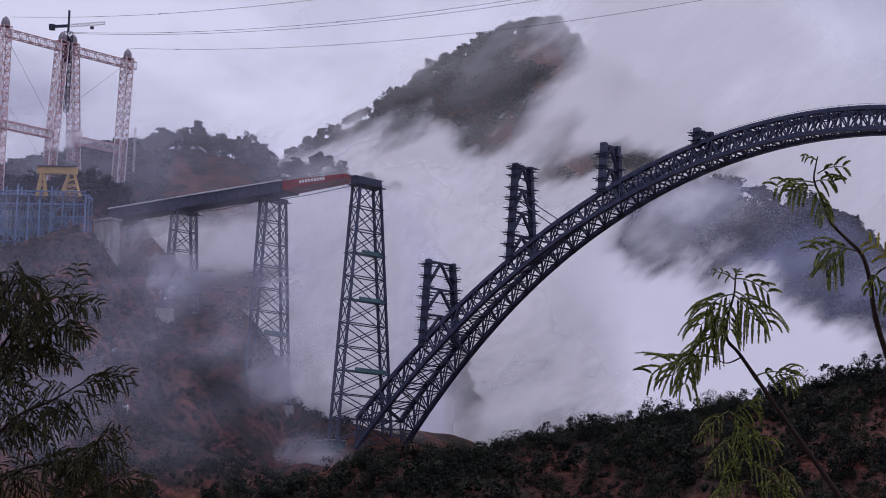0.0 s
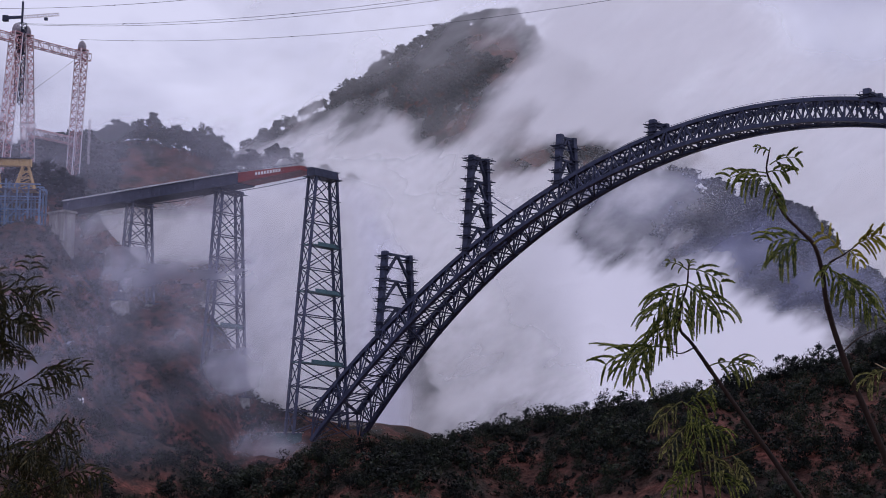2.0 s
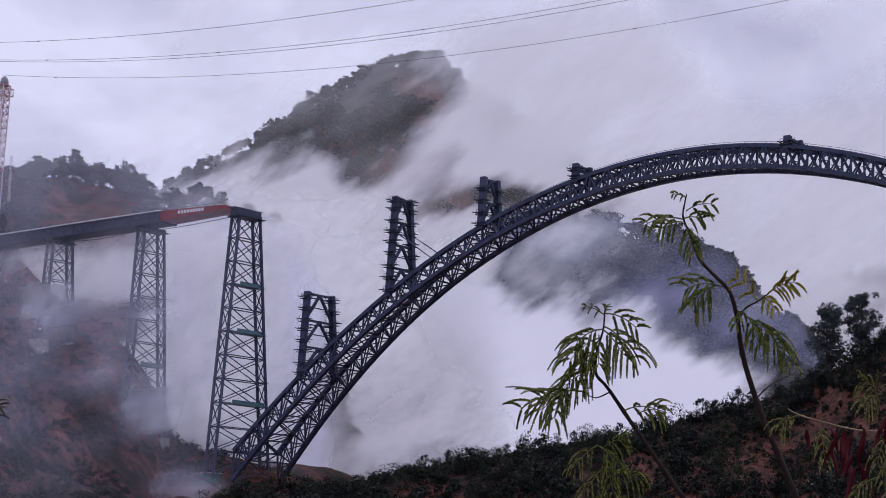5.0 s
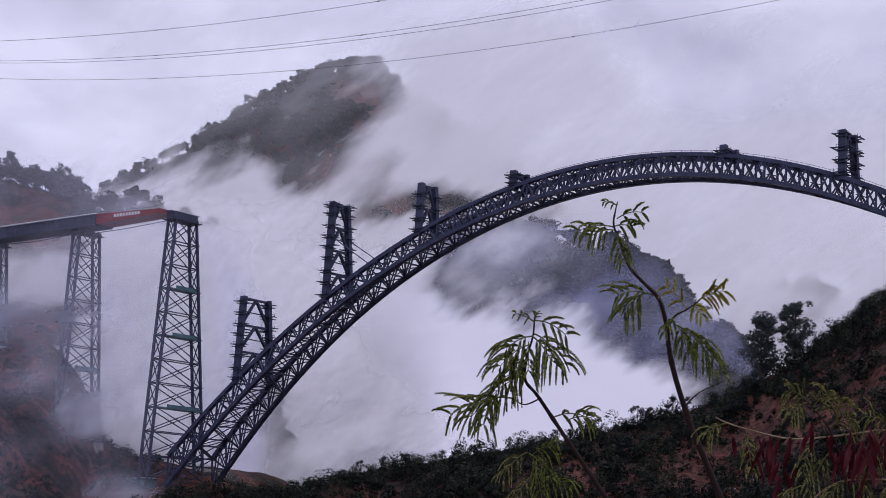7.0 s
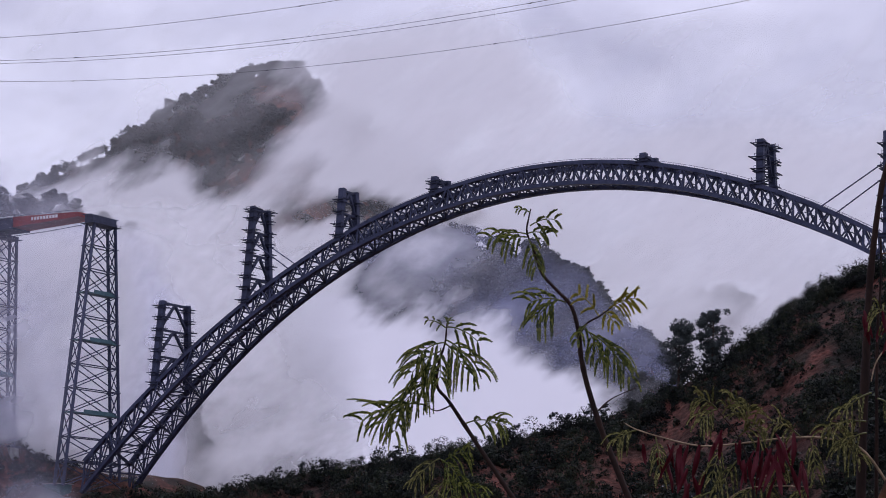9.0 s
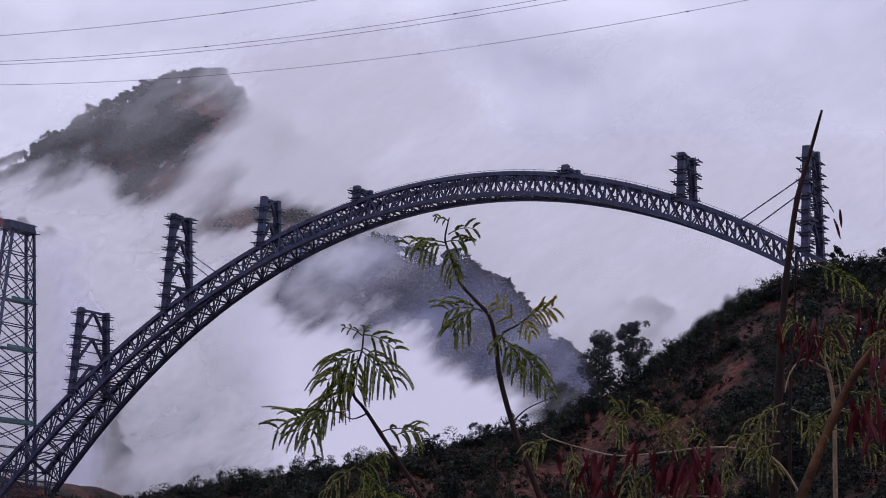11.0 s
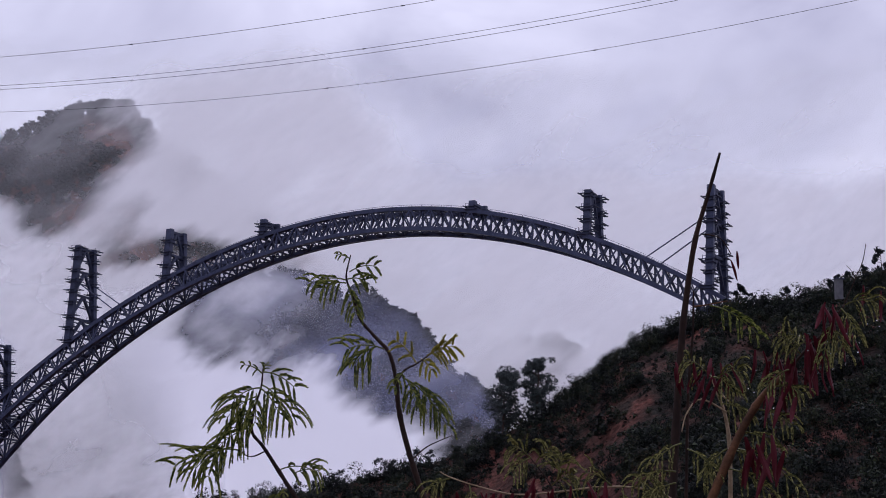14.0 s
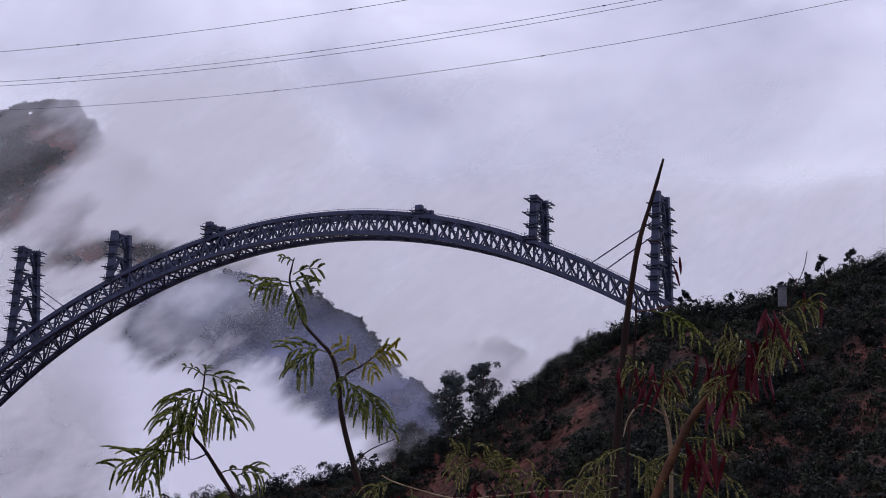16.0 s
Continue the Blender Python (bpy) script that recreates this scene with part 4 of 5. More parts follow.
dens = np.maximum.reduce([0.22 * puff(A, E, -10.5, 5.6, 6.0, 4.2, 0, 0.5), 0.34 * puff(A + 3 * lift, E + 2 * lift, -6.9, 6.2, 1.6, 1.3, 40, 0.5), 0.56 * puff(A + 2 * lift, E + 2 * lift, -5.1, 4.7, 1.4, 2.0, 0, 0.5), 0.60 * puff(A + 2 * lift, E, -4.4, 2.5, 1.3, 0.7, 0, 0.6), 0.60 * puff(A + 2 * lift, E + lift, -9.6, 9.2, 1.8, 0.6, 12, 0.6), 0.52 * puff(A + 2 * lift, E + 2 * lift, -8.9, 8.1, 1.5, 1.0, -30, 0.6)]) * (1 + 1.0 * lift) * (1 - ease(A, -3.2, -1.8)) * (1 - ease(E, 9.6, 10.6))
mist_sheet("mist_bank", pts, dens, mist_material("veil_mist", 0.024, 5, (0.86, 0.87, 0.97)), "thin veils of mist in front of the slope and piers")


# haze over the near part of the far bank
pts, A, E = arc(560, -24, -1, -1, 13.4)
lift = wisps(A, E, 131, 20, 2.5, 1.0)
dens = (0.21 + 0.11 * (1 - ease(E + lift, 7.5, 9.5)) + 0.25 * lift) * (1 - ease(E, 11.2, 13.2)) * (1 - ease(A + lift, -5.0, -1.6)) * ease(E, 0.6, 3.2)
mist_sheet("mist_bank", pts, dens, mist_material("bank_haze", 0.02, 7, (0.74, 0.75, 0.93)), "violet-grey haze lying over the far bank")


# ---------------------------------------------------------------- vegetation on the hills
def leaf_cloud(rng, count, radius, squash, size, lumps=7, ruffle=0.38):
    """Leaf sprays spread over several lumps: three corners for each spray of one crown."""
    cen = rng.normal(0, 1, (lumps, 3))
    cen /= np.linalg.norm(cen, axis=1)[:, None]
    cen *= rng.uniform(0.25, 0.75, (lumps, 1)) * radius
    cen[:, 2] *= squash
    rad = rng.uniform(0.32, 0.6, lumps) * radius
    k = rng.integers(0, lumps, count)
    d = rng.normal(0, 1, (count, 3))
    d /= np.linalg.norm(d, axis=1)[:, None]
    c = cen[k] + d * (rad[k] * rng.uniform(0.55, 1.08, count))[:, None] * np.array((1, 1, 0.85))
    out = d + rng.normal(0, ruffle, (count, 3))
    a = np.cross(out, rng.normal(0, 1, (count, 3)))
    a /= np.linalg.norm(a, axis=1)[:, None]
    b_ = np.cross(out, a)
    b_ /= np.linalg.norm(b_, axis=1)[:, None]
    sz = size * rng.uniform(0.5, 1.3, (count, 1))
    v = np.stack([c - a * sz - b_ * sz * 0.4, c + b_ * sz * 0.9, c + a * sz - b_ * sz * 0.4], 1)
    return v.reshape(-1, 3)


def sprays_object(name, verts, mat, label, category, group=""):
    n = len(verts) // 3
    me = bpy.data.meshes.new(name)
    me.vertices.add(len(verts))
    me.vertices.foreach_set("co", np.ascontiguousarray(verts, np.float32).ravel())
    me.loops.add(n * 3)
    me.loops.foreach_set("vertex_index", np.arange(n * 3))
    me.polygons.add(n)
    me.polygons.foreach_set("loop_start", np.arange(0, n * 3, 3))
    me.polygons.foreach_set("loop_total", np.full(n, 3))
    me.materials.append(mat)
    me.update(calc_edges=True)
    ob = new(name, me)
    if label:
        tagged(ob, label, category, group, "stuff")
    return ob


RNG = np.random.default_rng(7)
BUSHES = [leaf_cloud(RNG, 420, 1.0, 1.0, 0.066, 7, 0.30) + np.array((0, 0, 0.55)) for _ in range(8)]
CLUMPS = [leaf_cloud(RNG, 170, 1.0, 0.9, 0.115, 5, 0.30) + np.array((0, 0, 0.5)) for _ in range(8)]
SPRIGS = [leaf_cloud(RNG, 50, 1.0, 0.8, 0.26, 4) + np.array((0, 0, 0.5)) for _ in range(6)]
TREES = [np.concatenate([leaf_cloud(RNG, 170, 0.30, 1.5, 0.078, 8) + np.array((0, 0, 0.62)), np.array([(-0.022, 0, 0), (0.022, 0, 0), (0, 0, 0.64), (0, -0.022, 0), (0, 0.022, 0), (0, 0, 0.64)])]) for _ in range(8)]


def spread(templates, xs, ys, sizes, sink=0.15, lean=1.0):
    out = []
    zs = ground_height(xs, ys)
    turn = RNG.uniform(0, 2 * math.pi, len(xs))
    wide = RNG.uniform(0.8, 1.25, len(xs)) * lean
    for x, y, z, s, t, w in zip(xs, ys, zs, sizes, turn, wide):
        tm = templates[RNG.integers(len(templates))]
        c, sn = math.cos(t), math.sin(t)
        v = np.stack([(tm[:, 0] * c - tm[:, 1] * sn) * w, (tm[:, 0] * sn + tm[:, 1] * c) * w, tm[:, 2]], 1) * s
        out.append(v + np.array((x, y, z - sink * s)))
    return np.concatenate(out)


def polar(az, r):
    a = np.radians(az)
    return np.sin(a) * r, np.cos(a) * r


def crest_r(i, az):
    """How far the crest of hill i stands at that bearing."""
    return RIDGES[i][0] * (1 + 0.12 * fbm(az / 4.0, az * 0 + i, 40 + i, 3))


# scrub on the near hill, denser towards its shoulder, with bare red earth between
n = 7200
az = RNG.uniform(-9, 31, n)
back = RNG.uniform(-1, 1, n)
r = crest_r(0, az) - 2 - np.abs(back) ** 1.1 * 160
x, y = polar(az, r)
patch = fbm(x / 15, y / 15, 211, 4)
keep = (patch > np.interp(az, (-8, 4, 10, 16, 20, 24, 31), (-0.28, -0.25, -0.21, -0.08, -0.10, -0.20, -0.34))) & (az > -8)
x, y = x[keep], y[keep]
sz = 0.8 + 2.6 * RNG.uniform(0, 1, len(x)) ** 1.6
big = RNG.uniform(0, 1, len(x)) < 0.5
sprays_object("hillside_scrub", np.concatenate([spread(BUSHES, x[big], y[big], sz[big]), spread(CLUMPS, x[~big], y[~big], sz[~big] * 0.8)]), BUSH, "dark green scrub bushes scattered over the red hillside", "shrub", "scrub on the near hill")
n = 5200
az = RNG.uniform(-8, 31, n)
x, y = polar(az, crest_r(0, az) - 1 - RNG.uniform(0, 1, n) ** 1.3 * 125)
sprays_object("low_scrub", spread(SPRIGS, x, y, RNG.uniform(0.3, 0.9, n)), BUSH, "low tufts and saplings on the bare red earth", "shrub", "scrub on the near hill")
az = np.concatenate([RNG.uniform(-7, 16.5, 300), RNG.uniform(17.2, 29.5, 360)])
x, y = polar(az, crest_r(0, az) + RNG.uniform(-7, 1.5, len(az)))
sprays_object("skyline_scrub", spread(BUSHES, x, y, np.where(az < 16.5, RNG.uniform(0.6, 2.0, len(az)), RNG.uniform(1.2, 2.6, len(az)))), BUSH, "ragged bushes along the crest of the near hill", "shrub", "scrub on the near hill")

# woods on the knoll behind the deck
n = 900
az = RNG.uniform(-17, -4.4, n)
x, y = polar(az, crest_r(1, az) - np.abs(RNG.normal(0, 1, n)) * 45)
keep = (fbm(x / 60, y / 60, 223, 4) > -0.12) & ~((az > -9.0) & (az < -6.0) & (np.hypot(x, y) < crest_r(1, az) - 14))
x, y = x[keep], y[keep]
sprays_object("knoll_woods", spread(TREES, x, y, RNG.uniform(8, 17, len(x)), 0.05, 1.7), PINE, "dark trees crowding the knoll behind the deck", "woods", "woods")
n = 6500
az = RNG.uniform(-15.5, -3.0, n)
x, y = polar(az, RNG.uniform(560, 1120, n))
keep = fbm(x / 45, y / 45, 229, 4) > -0.16
x, y = x[keep], y[keep]
sprays_object("slope_scrub", spread(CLUMPS, x, y, 1.2 + 3.4 * RNG.uniform(0, 1, len(x)) ** 2), BUSH, "low dark scrub on the far bank", "shrub", "scrub on the far bank")
az = RNG.uniform(-17, -9.6, 260)
x, y = polar(az, crest_r(8, az) - np.abs(RNG.normal(0, 1, 260)) * 9)
sprays_object("bank_woods", spread(TREES, x, y, RNG.uniform(5, 12, 260), 0.05, 1.7), PINE, "dark trees below the crane pylons", "woods", "woods")
# woods on the mountains
n = 3400
az = np.concatenate([RNG.uniform(-7, 9, n - 110), RNG.uniform(-6.5, 3.6, 110)])
x, y = polar(az, crest_r(3, az) - np.abs(RNG.normal(0, 1, n)) * np.where(np.arange(n) < n - 110, 190, 8))
keep = (fbm(x / 130, y / 130, 227, 4) > -0.17) | (np.arange(n) >= n - 110)
x, y = x[keep], y[keep]
sprays_object("mountain_woods", spread(TREES, x, y, RNG.uniform(9, 18, len(x)), 0.05, 1.6), PINE, "dark pine woods on the misty mountain", "woods", "woods")
az = np.concatenate([RNG.uniform(4.5, 16, 1150), RNG.uniform(10.8, 15.5, 190)])
x, y = polar(az, crest_r(4, az) - np.concatenate([np.abs(RNG.normal(0, 1, 1150)) * 110, RNG.uniform(0, 8, 190)]))
sprays_object("ridge_woods", spread(TREES, x, y, RNG.uniform(12, 27, len(x)), 0.05, 1.5), PINE, "blue-grey wooded ridge under the arch", "woods", "woods")
az = np.concatenate([RNG.uniform(15, 21, 160), RNG.uniform(-6, 1.5, 260)])
x, y = polar(az, np.where(az > 10, crest_r(5, az), crest_r(2, az)) - np.abs(RNG.normal(0, 1, len(az))) * 50)
sprays_object("distant_woods", spread(TREES, x, y, RNG.uniform(10, 20, len(x)), 0.05, 1.6), PINE, "faint trees on ridges deep in the mist", "woods", "woods")


def tree(x, y, height, label, seed, crown_from=0.35, wide=0.26, leaves=420, group="skyline trees", fine=0.026, limbs=9, flat=0.7, leaf=None):
    """A tree with a tapered trunk, limbs and a loose crown of leaf sprays."""
    rng = np.random.default_rng(seed)
    leaves = int(leaves * 1.7)
    z = float(ground_height(np.array([x]), np.array([y]))[0])
    th = thing("tree", label, "tree", group, at=(x, y, z - 0.3))
    sh = Shape()
    lean = rng.normal(0, 0.04, 2)
    top = Vector((lean[0] * height, lean[1] * height, height * 0.92))
    sh.tube([(0, 0, -1.0), top * 0.35, top * 0.7, top], [height * 0.022, height * 0.017, height * 0.010, height * 0.003], 6)
    crown = []
    for i in range(limbs):
        t = crown_from + (0.95 - crown_from) * i / (limbs - 1)
        a = rng.uniform(0, 6.28)
        reach = height * wide * (1.0 - 0.45 * abs(t - 0.6) / 0.4) * rng.uniform(0.6, 1.1)
        p = top * t
        q = p + Vector((math.cos(a) * reach, math.sin(a) * reach, height * rng.uniform(0.02, 0.10)))
        sh.tube([p, p.lerp(q, 0.5) + Vector((0, 0, height * 0.01)), q], [height * 0.007, height * 0.005, height * 0.002], 5)
        crown.append(leaf_cloud(rng, leaves // limbs, height * wide * rng.uniform(0.36, 0.58), flat, height * fine, 6, 0.7) + np.array(p.lerp(q, 0.8)))
    crown.append(leaf_cloud(rng, leaves // 6, height * wide * 0.45, 0.8, height * fine, 6) + np.array(top) - np.array((0, 0, height * 0.04)))
    part("trunk", sh, TRUNK, th)
    cr = sprays_object("crown", np.concatenate(crown), leaf or PINE, "", "")
    cr.parent = th
    return th


def tree_at(i, az, height, label, seed, before=4.0, **kw):
    x, y = polar(az, float(crest_r(i, np.array([az]))[0]) - before)
    return tree(float(x), float(y), height, label, seed, **kw)


for az_, h_, wd in ((-8.15, 22, 0.20), (-8.6, 15, 0.30), (-9.4, 14, 0.34), (-7.5, 14, 0.32), (-6.35, 22, 0.36), (-6.0, 17, 0.34), (-5.25, 16, 0.36), (-10.4, 13, 0.3), (-11.2, 12, 0.3), (-12.6, 13, 0.25), (-5.7, 14, 0.34)):
    tree_at(1, az_, h_, "dark broad-crowned tree on the skyline knoll", int(az_ * 100) % 9973, wide=wd, leaves=700, before=6.0)
for az_, h_ in ((0.95, 21), (1.55, 17), (-0.65, 22), (-1.95, 20), (-2.4, 16), (-1.1, 13), (-0.2, 13), (0.3, 14), (-3.1, 11), (2.0, 14), (-1.5, 12), (-3.6, 11)):
    tree_at(3, az_, h_, "lone dark pine on the mountain skyline", int(az_ * 100 + 777) % 9973, wide=0.44, leaves=420, fine=0.05, limbs=10, crown_from=0.3)
for az_, h_, wd in ((15.7, 12.0, 0.30), (16.75, 11.0, 0.27)):
    tree_at(0, az_, h_, "dark pine standing on the hill's edge", int(az_ * 100), wide=wd, leaves=4600, fine=0.016, limbs=32, flat=0.7, before=1.0, crown_from=0.12, leaf=HAZED_LEAF, group="pines on the near hill")
for az_, h_ in ((9.4, 2.2), (10.1, 2.0), (10.7, 2.6), (11.9, 3.2), (12.3, 2.4), (13.0, 3.4), (13.4, 2.8), (8.2, 1.9), (6.9, 1.8), (5.8, 2.0), (4.7, 2.2), (3.9, 2.6), (3.2, 2.4), (14.3, 2.0)):
    tree_at(0, az_, h_, "small thin-stemmed bush on the crest of the near hill", int(az_ * 100), wide=0.42, leaves=230, fine=0.045, limbs=8, before=0.8, crown_from=0.4, group="bushes on the near crest")
for az_, h_ in ((23.2, 5.5), (22.4, 3.8), (24.6, 4.2), (27.6, 6.0), (28.3, 5.5), (26.2, 4.0), (21.9, 3.2), (25.3, 3.4), (26.0, 3.6), (26.55, 3.8), (27.0, 4.2), (23.5, 4.2), (22.7, 3.4)):
    tree_at(0, az_, h_, "dark slender tree on the near hilltop", int(az_ * 100), wide=0.22, leaves=900, fine=0.032, limbs=14, flat=1.0, before=2.0, crown_from=0.04, group="trees on the near hilltop")


# ---------------------------------------------------------------- roadside plants
def curve(p0, p1, sag, n=8):
    """Points from p0 to p1, bowed upwards (sag < 0) or down."""
    p0, p1 = Vector(p0), Vector(p1)
    return [p0.lerp(p1, i / n) + Vector((0, 0, -sag * 4 * (i / n) * (1 - i / n))) for i in range(n + 1)]


def stem(name, spots, r0, r1, mat, parent, org, label="", root=False):
    """A limb through the given spots, smoothed and slightly knotted; root: it rises from the ground."""
    pts = [spot(*s) - org for s in spots]
    if root:
        r0 *= 1.15
    out = []
    for i in range(len(pts) - 1):
        a, b_, c, d = pts[max(i - 1, 0)], pts[i], pts[i + 1], pts[min(i + 2, len(pts) - 1)]
        for k in range(5):
            t = k / 5
            out.append(0.5 * ((2 * b_) + (c - a) * t + (2 * a - 5 * b_ + 4 * c - d) * t * t + (3 * b_ - a - 3 * c + d) * t ** 3))
    out.append(pts[-1])
    if root:
        d = pts[0] - pts[1]
        low = pts[0] + d * 4.5
        low.z = max(low.z, 0.3)
        foot = Vector((low.x + d.x, low.y + d.y, -0.05))
        out = [foot, foot.lerp(low, 0.5) + d * 0.2, low, pts[0] + d * 2.2] + out
    n = len(out)
    rad = [0.66 * (r0 + (r1 - r0) * i / (n - 1)) * (1.18 if i % 7 == 3 else 1.0) for i in range(n)]
    return part(name, Shape().tube(out, rad, 8), mat, parent, label, smooth=True)


def feather_leaf(base, tip, rng, pairs=7, pinna=0.055, droop=0.6, leaflet=0.0066, bow=-0.012):
    """A twice-feathered leaf: midrib, drooping side ribs, and paired narrow leaflets folded along them."""
    sh = Shape()
    tip = Vector(base).lerp(Vector(tip), 0.92)
    bow = -0.10 * (Vector(tip) - Vector(base)).length
    mid = curve(base, tip, bow, 12)
    sh.tube(mid, [0.0011 - 0.0006 * i / 12 for i in range(13)], 4)
    ax = (Vector(tip) - Vector(base)).normalized()
    view = Vector((0.2, 1.0, 0.15)).normalized()
    side = ax.cross(view).normalized()
    side = (side + view * rng.uniform(-0.3, 0.3)).normalized()
    down = Vector((0, 0, -1))
    pairs = max(3, round(pairs * 0.62))
    for i in range(pairs):
        t = 0.25 + 0.75 * i / max(1, pairs - 1)
        p = mid[min(12, int(round(t * 12)))]
        for sgn in (-1, 1):
            ln = pinna * 0.74 * (0.75 + 0.45 * math.sin(math.pi * min(1, t))) * rng.uniform(0.8, 1.15)
            d = (ax * rng.uniform(0.5, 0.9) + side * sgn * rng.uniform(0.5, 0.9) + view * rng.uniform(-0.35, 0.35)).normalized()
            q = p.copy()
            n = 18
            ribs = [q.copy()]
            for k in range(n):
                d = (d + down * (droop * rng.uniform(0.8, 1.2) * 1.5 / n)).normalized()
                q = q + d * (ln / n)
                ribs.append(q.copy())
            sh.tube(ribs[::2] + [ribs[-1]] if len(ribs) % 2 == 0 else ribs[::2], [0.0006] * (len(ribs[::2]) + (1 if len(ribs) % 2 == 0 else 0)), 3)
            for k in range(1, n + 1):
                dd = (ribs[k] - ribs[k - 1]).normalized()
                w = dd.cross(view)
                if w.length < 0.05:
                    w = side.copy()
                w.normalize()
                s_ = leaflet * 0.88 * (1.0 - 0.45 * (k / n) ** 2) * rng.uniform(0.85, 1.1)
                for g in (-1, 1):
                    e = (dd * rng.uniform(0.8, 1.15) + w * g * rng.uniform(0.20, 0.34) + view * rng.uniform(-0.5, 0.5)).normalized()
                    cr = e.cross(view)
                    cr = cr.normalized() if cr.length > 0.05 else dd
                    a = ribs[k]
                    m = a + e * s_ * 0.5
                    tp = a + e * s_
                    hw = s_ * 0.17
                    sh.quad(a, m + cr * hw, tp, m - cr * hw)
    return sh


def leaf_part(a, b_, parent, org, seed, mat=None, **kw):
    rng = random.Random(seed)
    return part("leaf", feather_leaf(spot(*a) - org, spot(*b_) - org, rng, **kw), mat or LEAF, parent)


def pod_cluster(at, parent, org, seed, count=6, length=0.07):
    rng = random.Random(seed)
    count = max(2, round(count * 1.15))
    c = spot(*at) - org
    for i in range(count):
        a = c + Vector((rng.uniform(-0.02, 0.02), rng.uniform(-0.02, 0.02), rng.uniform(-0.012, 0.012)))
        d = Vector((rng.uniform(-0.45, 0.45), rng.uniform(-0.3, 0.3), -1)).normalized()
        ln = length * rng.uniform(0.42, 0.9)
        w = Vector((math.cos(rng.uniform(-0.9, 0.9)), rng.uniform(-0.6, 0.6), 0)).normalized() * length * 0.044
        sh = Shape()
        nrm = d.cross(w).normalized() * 0.0012
        prev = None
        for k in range(7):
            t = k / 6
            ww = w * (0.25 + 0.95 * math.sin(math.pi * (0.10 + 0.86 * t)))
            p = a + d * ln * t + nrm * math.sin(t * 5 + i) * 1.5
            row = [p - ww, p + nrm, p + ww, p - nrm]
            n0 = len(sh.v)
            sh.v += [tuple(x) for x in row]
            if prev is not None:
                for j in range(4):
                    j2 = (j + 1) % 4
                    sh.f.append((prev + j, prev + j2, n0 + j2, n0 + j))
            prev = n0
        part("seed_pod", sh, POD, parent, "flat dark-red seed pod")


def drops(at_list, parent, org, seed):
    rng = random.Random(seed)
    for at in at_list:
        for _ in range(3):
            c = spot(*at) - org + Vector((rng.uniform(-0.03, 0.03), rng.uniform(-0.01, 0.01), rng.uniform(-0.03, 0.03)))
            r_ = rng.uniform(0.0006, 0.0010)
            part("water_drop", Shape().tube([c + Vector((0, 0, r_)), c + Vector((0, 0, r_ * 0.5)), c, c - Vector((0, 0, r_ * 0.9))], [r_ * 0.2, r_ * 0.8, r_, r_ * 0.3], 6), DROP, parent, smooth=True)


DROP, _nt, _b = material("clear_rain_drop", 0.05)
_b.inputs["Base Color"].default_value = (0.9, 0.92, 0.95, 1)
_b.inputs["Transmission Weight"].default_value = 0.9
_b.inputs["IOR"].default_value = 1.33


def sapling_one():
    org = spot(10.479, 3.915, 2.256)
    org.z = 0.0
    th = thing("sapling", "green feathery-leaved sapling with drooping wet leaves", "sapling", "roadside saplings", at=org)
    stem("stem", [(10.516, 3.864, 2.256), (9.831, 4.856, 2.256), (9.184, 5.798, 2.245), (8.813, 6.260, 2.245), (8.859, 6.962, 2.235), (9.049, 7.636, 2.225), (9.095, 8.253, 2.225)], 0.0042, 0.0012, BARK, th, org, root=True)
    stem("side_twig", [(9.327, 5.715, 2.245), (8.810, 5.491, 2.245), (8.398, 5.688, 2.245)], 0.0016, 0.0008, BARK, th, org)
    for i, (a, b_, kw) in enumerate((
        ((9.100, 8.130, 2.225), (10.156, 7.669, 2.206), dict(pairs=6, pinna=0.036, droop=0.55)),
        ((9.066, 8.094, 2.225), (8.470, 8.356, 2.225), dict(pairs=4, pinna=0.012, droop=0.9, leaflet=0.004)),
        ((9.116, 8.166, 2.225), (9.161, 8.378, 2.225), dict(pairs=3, pinna=0.008, droop=0.4, leaflet=0.003)),
        ((9.063, 7.724, 2.225), (10.094, 6.701, 2.186), dict(pairs=8, pinna=0.055, droop=1.1)),
        ((9.013, 7.635, 2.225), (9.691, 6.812, 2.206), dict(pairs=8, pinna=0.055, droop=1.2)),
        ((9.013, 7.635, 2.225), (8.166, 7.221, 2.224), dict(pairs=8, pinna=0.048, droop=1.0)),
        ((8.949, 7.369, 2.235), (7.953, 6.636, 2.244), dict(pairs=9, pinna=0.055, droop=1.1)),
        ((8.890, 7.068, 2.235), (8.117, 6.117, 2.244), dict(pairs=9, pinna=0.055, droop=1.0)),
        ((8.910, 7.455, 2.235), (8.906, 6.491, 2.215), dict(pairs=8, pinna=0.05, droop=1.2)),
        ((8.842, 6.401, 2.245), (7.647, 5.666, 2.244), dict(pairs=8, pinna=0.055, droop=0.9)),
        ((8.398, 5.688, 2.245), (6.334, 5.104, 2.243), dict(pairs=9, pinna=0.050, droop=0.5)),
        ((8.220, 5.770, 2.244), (7.041, 5.039, 2.224), dict(pairs=8, pinna=0.050, droop=0.9)),
        ((7.787, 5.670, 2.244), (7.487, 4.792, 2.224), dict(pairs=7, pinna=0.045, droop=1.0)),
        ((9.737, 5.115, 2.245), (10.801, 5.142, 2.226), dict(pairs=5, pinna=0.028, droop=0.8)),
    )):
        leaf_part(a, b_, th, org, 100 + i, **kw)
    return th


